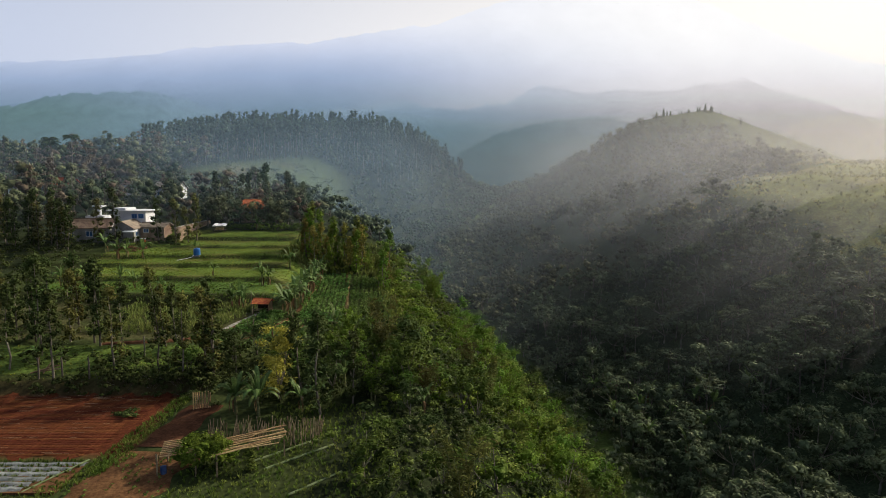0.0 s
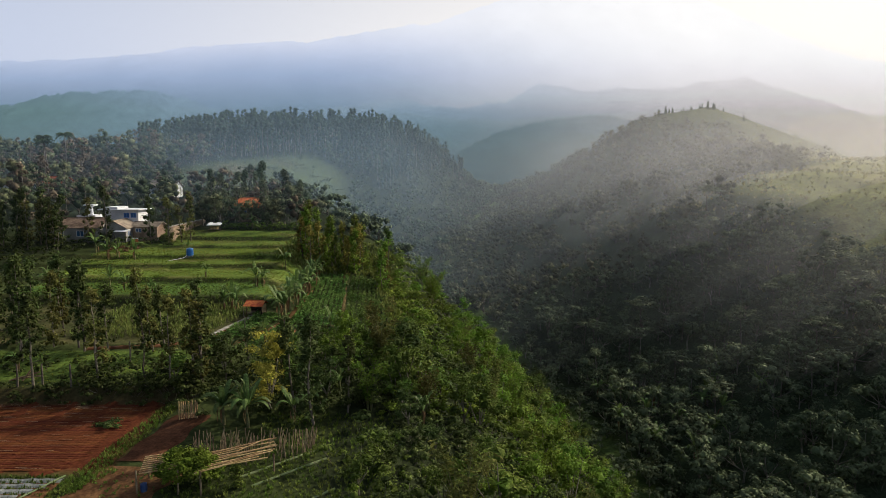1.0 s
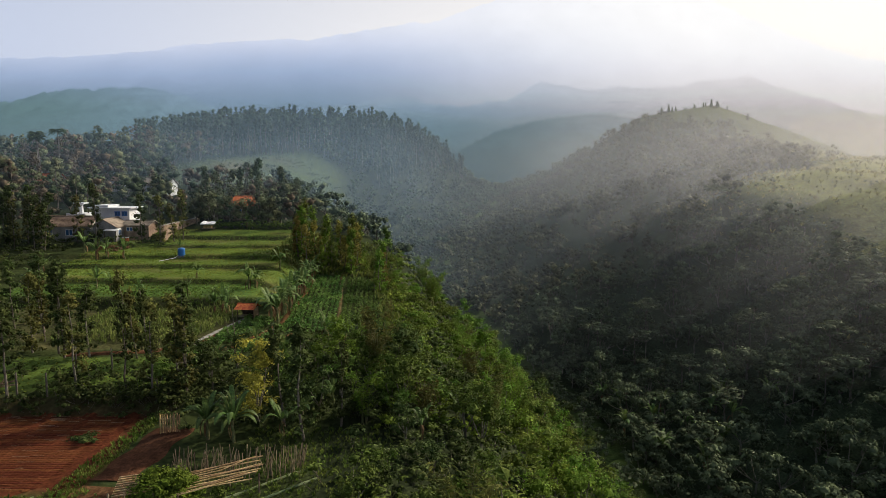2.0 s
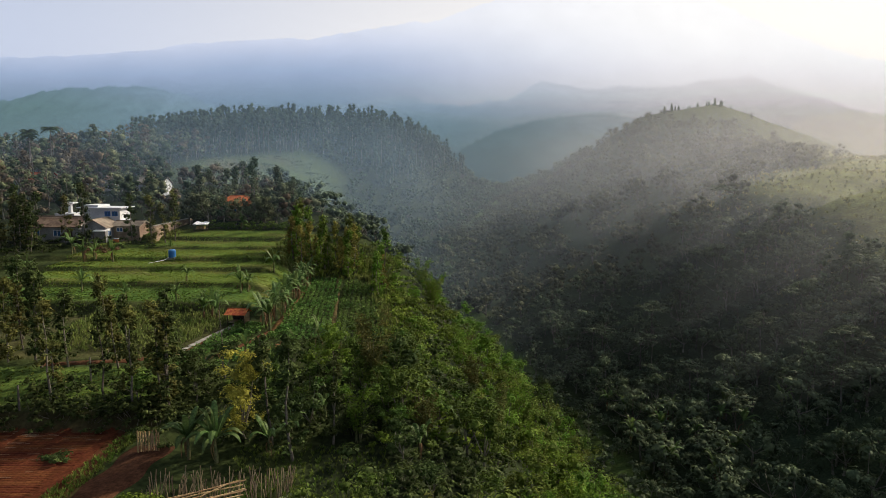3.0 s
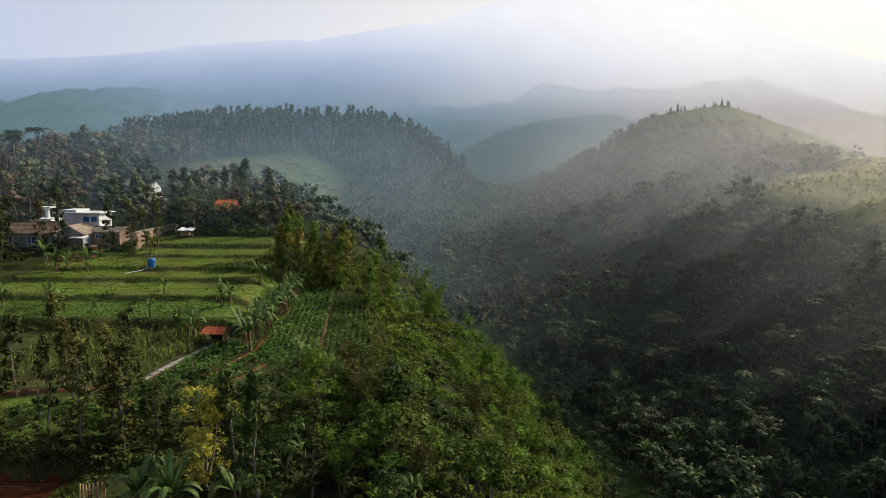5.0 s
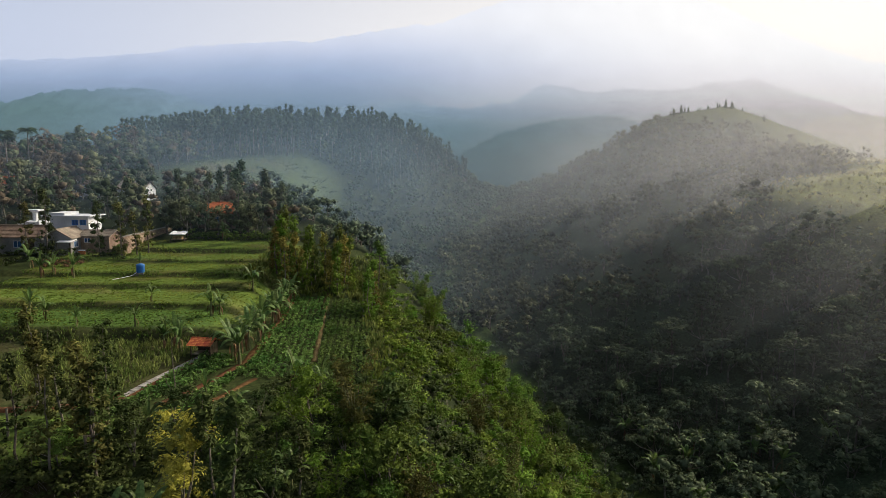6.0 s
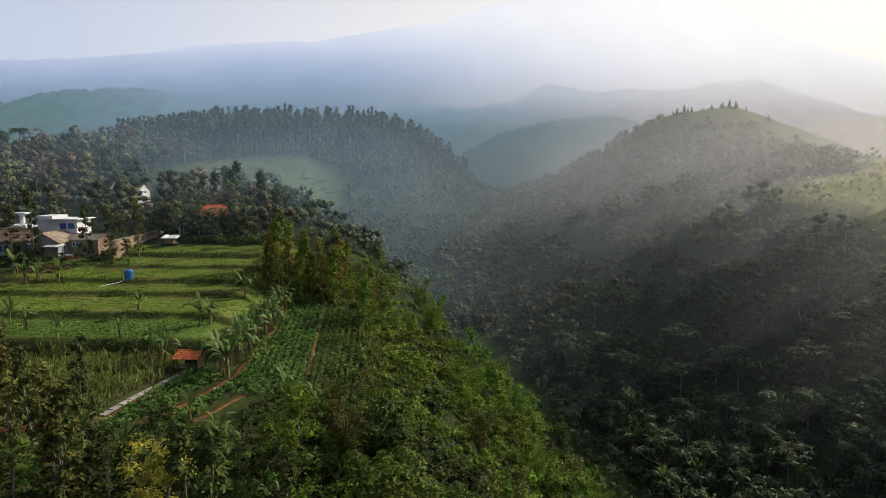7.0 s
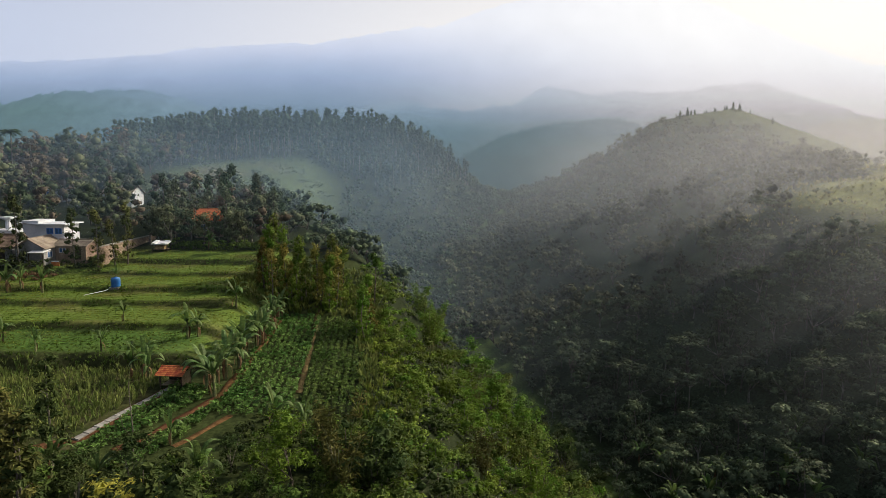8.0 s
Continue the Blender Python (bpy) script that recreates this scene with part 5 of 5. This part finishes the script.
for side in (0, 1):
    for k in range(5):
        for i in range(11):
            m = Matrix.Rotation(math.pi * side, 4, "Z") @ Matrix.Translation((-1.4 + 0.28 * i + tr.uniform(-0.015, 0.015), -1.25 + 0.26 * k, 1.66 + 0.125 * k + tr.uniform(-0.008, 0.008))) @ Matrix.Rotation(0.2, 4, "X")
            part("tile", tile, roof, m=m)

# sheet-roofed shelter at the top of the terraces
shelter = thing("animal_shelter", "low shelter roofed with a white sheet", "shelter", "", stand(-39.4, 116.2, 0.1))
sv, sq = beam((0, -0.85, 1.05), (0, 0.85, 1.3), 2.3, 0.10)
part("roof", mesh("roof", (*join((sv, sq), beam((-0.8, -0.9, 1.12), (-0.7, 0.85, 1.4), 0.5, 0.12), beam((0.5, -0.9, 1.14), (0.6, 0.85, 1.38), 0.6, 0.1)), white_sheet)), shelter, "rumpled white sheet")
for x in (-1.0, 1.0):
    for y in (-0.7, 0.7):
        part("post", mesh("post", (*beam((x, y, -0.2), (x, y, 1.04 if y < 0 else 1.2), 0.08), dark_wood)), shelter)
part("floor", mesh("floor", (*box(-1.0, 1.0, -0.7, 0.7, 0.25, 0.33), old_cane)), shelter)
part("bale", mesh("bale", (*box(-0.7, 0.6, -0.6, 0.5, 0.333, 0.75), rust_leaf)), shelter, "brown fodder bale")

# ---- path, ditches and plots ----
def strip(name, label, category, pts, width, material, lift, kind="structure", parent=None):
    """A ribbon of ground along pts, draped over the land."""
    pts = np.asarray(pts, float)
    t = np.concatenate([[0], np.cumsum(np.linalg.norm(np.diff(pts, axis=0), axis=1))])
    s = np.arange(0, t[-1], 0.4)
    p = np.stack([np.interp(s, t, pts[:, i]) for i in (0, 1)], 1)
    d = np.gradient(p, axis=0)
    d /= np.linalg.norm(d, axis=1)[:, None]
    nrm = np.stack([-d[:, 1], d[:, 0]], 1)
    rows_v = []
    for f, dz in ((-0.5, -0.1), (-0.46, lift), (0, lift + 0.03), (0.46, lift), (0.5, -0.1)):
        q = p + nrm * width * f * (1 + 0.12 * np.sin(s * 1.9 + f))[:, None]
        rows_v.append(np.stack([q[:, 0], q[:, 1], land(q[:, 0], q[:, 1]) + dz], 1))
    v = np.concatenate(rows_v)
    n = len(s)
    i, j = np.meshgrid(np.arange(4), np.arange(n - 1), indexing="ij")
    q = np.stack([i * n + j, i * n + j + 1, (i + 1) * n + j + 1, (i + 1) * n + j], -1).reshape(-1, 4)
    ob = new(name, mesh(name, (v, q, material), smooth=True))
    if parent:
        ob.parent = parent
        return ob
    return tagged(ob, label, category, kind=kind)


garden_path = strip("path_garden", "earth track under the concrete slabs", "path", [(-21.0, 75.2), (-23.2, 65.8), (-26.5, 63.6), (-34, 62.6)], 1.0, soil_brown, 0.03)
slab = mesh("slab", (*box(-0.24, 0.24, -0.44, 0.44, -0.04, 0.05), concrete))
for k in range(11):
    f = k / 10.0
    sx, sy = -21.05 - 2.2 * f, 74.9 - 9.0 * f
    part("slab", slab, garden_path, m=Matrix.Translation((sx, sy, ground_z(sx, sy) + 0.07)) @ Matrix.Rotation(-0.24, 4, "Z"))
strip("path_ditch", "bare red earth ditch between crops", "path", [(-17.0, 73.6), (-18.2, 70.4), (-19.6, 66.4), (-20.6, 64.6)], 0.6, soil_brown, 0.03)
strip("path_ditch", "second bare earth strip between crops", "path", [(-14.9, 70.4), (-16.6, 66.6), (-17.2, 65.6)], 0.5, soil_brown, 0.03)
strip("path_slope", "narrow brown footpath up between the plots", "path", [(-11.0, 75.0), (-12.0, 84.0), (-13.6, 96.6), (-14.2, 100)], 0.55, trodden, 0.04)
strip("path_banana", "bare earth under the banana row", "path", [(-16.8, 72.5), (-16.9, 84.0), (-17.4, 95)], 0.8, soil_brown, 0.03)
strip("plot_soil", "ploughed brown earth strip beside the verge", "field", [(-18.9, 50.2), (-19.5, 47), (-20.3, 43.2)], 3.2, soil_brown, 0.04)
strip("plot_soil", "brown vegetable plot with sparse seedlings", "field", [(-19.2, 42.6), (-20.2, 38.5), (-21.4, 34)], 6.0, soil_brown, 0.05)
field = strip("field_ploughed", "freshly ploughed red earth field", "field", [(-60, 47.7), (-22.6, 47.7)], 11.0, soil, 0.03)


def furrow(x0, x1, h, wide, seed, step=0.5, wobble=0.0):
    """A low ridge of earth along x, uneven in height and line."""
    r = np.random.default_rng(seed)
    x = np.arange(x0, x1, step)
    hh = h * r.uniform(0.55, 1.25, len(x))
    off = wobble * (wave(x, x * 0.4, 3.0, seed) + 0.6 * r.normal(size=len(x)))
    v = np.concatenate([np.stack([x, off + f * wide * r.uniform(0.8, 1.2, len(x)), hh * g * r.uniform(0.8, 1.2, len(x))], 1) for f, g in ((-0.5, -0.3), (-0.2, 0.9), (0.2, 1.0), (0.5, -0.3))])
    n = len(x)
    i, j = np.meshgrid(np.arange(3), np.arange(n - 1), indexing="ij")
    return v, np.stack([i * n + j, i * n + j + 1, (i + 1) * n + j + 1, (i + 1) * n + j], -1).reshape(-1, 4)


for k in range(40):
    yy = 42.8 + 0.26 * k
    right = -24.6 + 0.20 * (yy - 42.3) + tr.uniform(-0.4, 0.4)
    part("furrow", mesh("furrow", (*furrow(-58, right, 0.034, 0.27, 500 + k, 0.3, 0.05), soil)), field, m=Matrix.Translation((0, yy, ground_z(-30, yy) + 0.05)))
    if k % 3 == 0 or k > 34:
        v = []
        for i in range(16):
            a = tr.uniform(-54, right - 1.5)
            c = tr.uniform(-0.12, 0.12)
            v.append(beam((a, c, 0.09), (a + tr.uniform(0.3, 1.2), c + tr.uniform(-0.05, 0.05), 0.09), 0.018, 0.014))
        part("straw_line", mesh("straw_line", (*join(*v), straw)), field, "pale straw laid along a furrow", Matrix.Translation((0, yy + 0.1, ground_z(-30, yy) + 0.03)))
mulched = tagged(new("plot_mulched", mesh("plot_mulched", (*turn(box(-4.2, 3.4, -2.1, 2.1, -0.3, 0.06), pose(-27.3, 39.8, ground_z(-27, 39.8), 0, 0, 0)), soil_brown))), "vegetable plot covered with grey plastic sheets", "field", kind="structure")
for k in range(6):
    part("plastic_row", mesh("plastic_row", (*furrow(-4.0 - 0.2 * k, 3.4 - 0.42 * (5 - k), 0.09, 0.56, 540 + k, 0.35, 0.02), mulch)), mulched, "grey plastic-covered bed", Matrix.Translation((-27.3, 38.1 + 0.68 * k, ground_z(-27, 39.8) + 0.09)))
bed_border = part("border", mesh("border", (*beam((-25.9, 37.8, ground_z(-26, 38) + 0.14), (-23.9, 41.9, ground_z(-24, 42) + 0.14), 0.10, 0.06), bed_plastic)), mulched, "white edging strip")
x, y = rows_of(-23, -16.6, 34.5, 42.4, 0.55, 0.3)
keep = rng.uniform(size=len(x)) < 0.45 + 0.4 * wave(x, y, 2, 1)
sheet("seedlings", "sparse green seedlings in brown earth", "crops", leafy, leaf_mid, x[keep], y[keep], rng.uniform(0.2, 0.5, keep.sum()), -0.03)
x, y = rows_of(-31.3, -24, 38.05, 41.9, 0.16, 0.69)
sheet("mulch_weeds", "green weeds between the plastic rows", "weeds", long_tufts, leaf_mid, x, y + 0.28, rng.uniform(0.2, 0.45, len(x)))
for a, b in (((-11.6, 40.4), (-7.2, 43.8)), ((-12.6, 41.4), (-8.4, 44.6)), ((-9.4, 37.4), (-6.2, 40.2))):
    strip("garden_bed", "narrow raised bed edged with pale plastic", "garden bed", [a, b], 0.10, bed_plastic, 0.08)

# bamboo fence panel
fence = thing("bamboo_fence", "short fence of upright bamboo poles", "fence", "", stand(-18.9, 49.4))
for k in range(9):
    part("pole", mesh("pole", (*tube([(-0.66 + 0.165 * k, tr.uniform(-0.04, 0.04), -0.2), (-0.66 + 0.165 * k + tr.uniform(-0.05, 0.05), 0.08, 1.35 + tr.uniform(-0.12, 0.12))], 0.05, 6), cane)), fence)
for z in (0.4, 1.0):
    part("rail", mesh("rail", (*beam((-0.75, 0.1, z), (0.75, 0.1, z), 0.05), old_cane)), fence)

# bean trellis: a sloping rack of bamboo overgrown by climbers
rack = thing("bean_trellis", "bamboo rack partly overgrown with leafy beans", "trellis", "", stand(-15.2, 40.5))
for k in range(9):
    y0 = -0.9 + 0.22 * k
    part("pole", mesh("pole", (*tube([(-2.9 - 0.05 * k, y0, 1.25 + 0.03 * k), (-0.8, y0 + 0.25, 1.5 + 0.03 * k)], 0.045, 6), cane)), rack)
for k in range(13):
    y0 = -0.9 + 0.24 * k
    part("pole", mesh("pole", (*tube([(0.5, y0 - 0.2, 1.35), (2.3, y0 + 0.5, 1.5 + tr.uniform(-0.1, 0.1)), (4.3 + tr.uniform(-0.7, 0.6), y0 + 1.4, 1.65 + tr.uniform(-0.15, 0.15))], 0.036, 6), cane)), rack)
for x, y in ((-3.1, -0.9), (-3.1, 0.8), (-0.6, -0.9), (0.8, -1.0), (0.8, 1.2), (2.6, 0.1), (2.6, 2.2), (4.6, 1.4), (4.8, 3.4), (1.0, 3.0)):
    part("post", mesh("post", (*tube([(x, y, -0.3), (x + 0.03, y, 1.45)], 0.055, 6), old_cane)), rack)
a, f = tr.uniform(0, 6.28, 90), np.sqrt(tr.uniform(0, 1, 90))
bean = clumps(np.stack([-0.35 + 2.0 * f * np.cos(a), 0.1 + 1.25 * f * np.sin(a), 0.6 + tr.uniform(0.2, 1.0, 90) * 1.65 * np.sqrt(1.02 - f * f)], 1), tr.uniform(0.3, 0.55, 90), 40, 0.17, tr, 0.85, 0.75)
part("climber", mesh("climber", (*bean, leaf_bright)), rack, "dense green climbing beans")
bean = clumps(np.stack([tr.normal(2.75, 0.15, 10), tr.normal(-0.2, 0.15, 10), np.linspace(0.1, 1.35, 10)], 1), np.full(10, 0.28), 26, 0.18, tr, 1.0, 0.7)
part("climber", mesh("climber", (*bean, leaf_mid)), rack, "climber on a post")
stakes = tagged(new("bean_stakes"), "rows of thin leaning brown stakes", "stakes", "stake rows")
stakes.matrix_basis = stand(-14.0, 43.8)
for k in range(120):
    x, y = tr.uniform(-2.8, 5.4), tr.uniform(-1.2, 1.3)
    y += 0.12 * x
    part("stake", mesh("stake", (*tube([(x, y, -0.2), (x + tr.normal(0.1, 0.25), y + tr.normal(0.2, 0.2), tr.uniform(1.0, 1.7))], 0.028, 4), old_cane)), stakes)
barrel = thing("barrel", "blue plastic barrel under the trellis", "barrel", "", stand(-18.0, 39.9, 0, 0.75))
part("body", mesh("body", (*tube([(0, 0, -0.02), (0, 0, 0), (0, 0, 0.3), (0, 0, 0.32), (0, 0, 0.36), (0, 0, 0.7), (0, 0, 0.72)], (0.0, 0.24, 0.27, 0.28, 0.27, 0.25, 0.0), 14), dull_blue)), barrel)
poles = thing("pole_pile", "sawn pale poles leaning in the lower garden", "timber", "", stand(-35.4, 55.4))
for k, (a, b) in enumerate((((-0.8, 0, 0.1), (1.6, 0.3, 0.75)), ((-0.6, 0.3, 0.12), (1.9, 0.2, 0.5)), ((0.3, 0, 0.1), (0.9, 0.4, 1.0)))):
    part("pole", mesh("pole", (*tube([a, b], 0.07, 6), straw)), poles)
for px, py in ((-35.0, 54.6), (-33.0, 54.7), (-30.6, 54.6), (-31, 59.5), (-27.8, 59.2), (-37.6, 59.4)):
    st = thing("garden_post", "weathered pale post in the lower garden", "post", "garden posts", stand(px, py))
    part("post", mesh("post", (*tube([(0, 0, -0.2), (0.04, 0, 1.0), (0.02, 0.03, 1.9)], (0.08, 0.075, 0.06), 6), bark_pale)), st)
heap = thing("brush_heap", "brown heap of dry brush on the terrace", "brush heap", "", stand(-49.2, 102.4))
part("brushwood", mesh("brushwood", (*clumps(np.stack([tr.normal(0, 1.2, 14), tr.normal(0, 0.5, 14), tr.uniform(0.1, 0.8, 14)], 1), np.full(14, 0.5), 24, 0.3, tr, 0.8, 0.3), rust_leaf)), heap)
weeds = thing("weed_heap", "dark pulled weeds lying on the ploughed field", "weeds", "", stand(-24.6, 49.0))
part("tangle", mesh("tangle", (*clumps(np.stack([tr.normal(0, 0.5, 9), tr.normal(0, 0.3, 9), tr.uniform(0.1, 0.5, 9)], 1), np.full(9, 0.35), 24, 0.25, tr, 0.8, 0.4), leaf_dark)), weeds)

# ---- morning mist: half-transparent sheets standing in for haze, one behind the other in the valley ----
mist_mat = bpy.data.materials.new("mist")
mist_mat.use_nodes = True
t = mist_mat.node_tree
t.nodes.remove(t.nodes["Principled BSDF"])
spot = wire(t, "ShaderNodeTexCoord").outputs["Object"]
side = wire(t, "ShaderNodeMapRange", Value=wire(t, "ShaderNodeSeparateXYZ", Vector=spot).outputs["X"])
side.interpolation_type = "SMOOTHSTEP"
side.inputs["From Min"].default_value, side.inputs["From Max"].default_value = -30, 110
veil_tint = wire(t, "ShaderNodeMix")
veil_tint.data_type = "RGBA"
veil_tint.inputs[6].default_value, veil_tint.inputs[7].default_value = (0.29, 0.42, 0.58, 1), (0.84, 0.81, 0.81, 1)   # bluer west, whiter east: scatter towards the sun put into the colour
t.links.new(side.outputs["Result"], veil_tint.inputs["Factor"])
lit = wire(t, "ShaderNodeBsdfTranslucent", Color=veil_tint.outputs[2])
face = wire(t, "ShaderNodeBsdfDiffuse", Color=veil_tint.outputs[2])
both = wire(t, "ShaderNodeMixShader", Fac=0.3)
t.links.new(lit.outputs[0], both.inputs[1])
t.links.new(face.outputs[0], both.inputs[2])
share = wire(t, "ShaderNodeAttribute")
share.attribute_name = "share"
swirl = wire(t, "ShaderNodeTexNoise", Vector=spot, Scale=0.022, Detail=4.0)
thick = wire(t, "ShaderNodeMapRange", Value=swirl.outputs["Fac"])
thick.inputs["From Min"].default_value, thick.inputs["From Max"].default_value = 0.25, 0.75
thick.inputs["To Min"].default_value, thick.inputs["To Max"].default_value = 0.6, 1.4
amount = wire(t, "ShaderNodeMath")
amount.operation = "MULTIPLY"
t.links.new(share.outputs["Fac"], amount.inputs[0])
t.links.new(thick.outputs["Result"], amount.inputs[1])
veil = wire(t, "ShaderNodeMixShader")
t.links.new(amount.outputs[0], veil.inputs["Fac"])
t.links.new(wire(t, "ShaderNodeBsdfTransparent").outputs[0], veil.inputs[1])
t.links.new(both.outputs[0], veil.inputs[2])
t.links.new(veil.outputs[0], t.nodes["Material Output"].inputs["Surface"])
scene.cycles.transparent_max_bounces = 32


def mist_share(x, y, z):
    """Share of the light that the mist catches per metre: thin in the west, thicker up the eastern hill to imitate sun
    glare, none high up.
    """
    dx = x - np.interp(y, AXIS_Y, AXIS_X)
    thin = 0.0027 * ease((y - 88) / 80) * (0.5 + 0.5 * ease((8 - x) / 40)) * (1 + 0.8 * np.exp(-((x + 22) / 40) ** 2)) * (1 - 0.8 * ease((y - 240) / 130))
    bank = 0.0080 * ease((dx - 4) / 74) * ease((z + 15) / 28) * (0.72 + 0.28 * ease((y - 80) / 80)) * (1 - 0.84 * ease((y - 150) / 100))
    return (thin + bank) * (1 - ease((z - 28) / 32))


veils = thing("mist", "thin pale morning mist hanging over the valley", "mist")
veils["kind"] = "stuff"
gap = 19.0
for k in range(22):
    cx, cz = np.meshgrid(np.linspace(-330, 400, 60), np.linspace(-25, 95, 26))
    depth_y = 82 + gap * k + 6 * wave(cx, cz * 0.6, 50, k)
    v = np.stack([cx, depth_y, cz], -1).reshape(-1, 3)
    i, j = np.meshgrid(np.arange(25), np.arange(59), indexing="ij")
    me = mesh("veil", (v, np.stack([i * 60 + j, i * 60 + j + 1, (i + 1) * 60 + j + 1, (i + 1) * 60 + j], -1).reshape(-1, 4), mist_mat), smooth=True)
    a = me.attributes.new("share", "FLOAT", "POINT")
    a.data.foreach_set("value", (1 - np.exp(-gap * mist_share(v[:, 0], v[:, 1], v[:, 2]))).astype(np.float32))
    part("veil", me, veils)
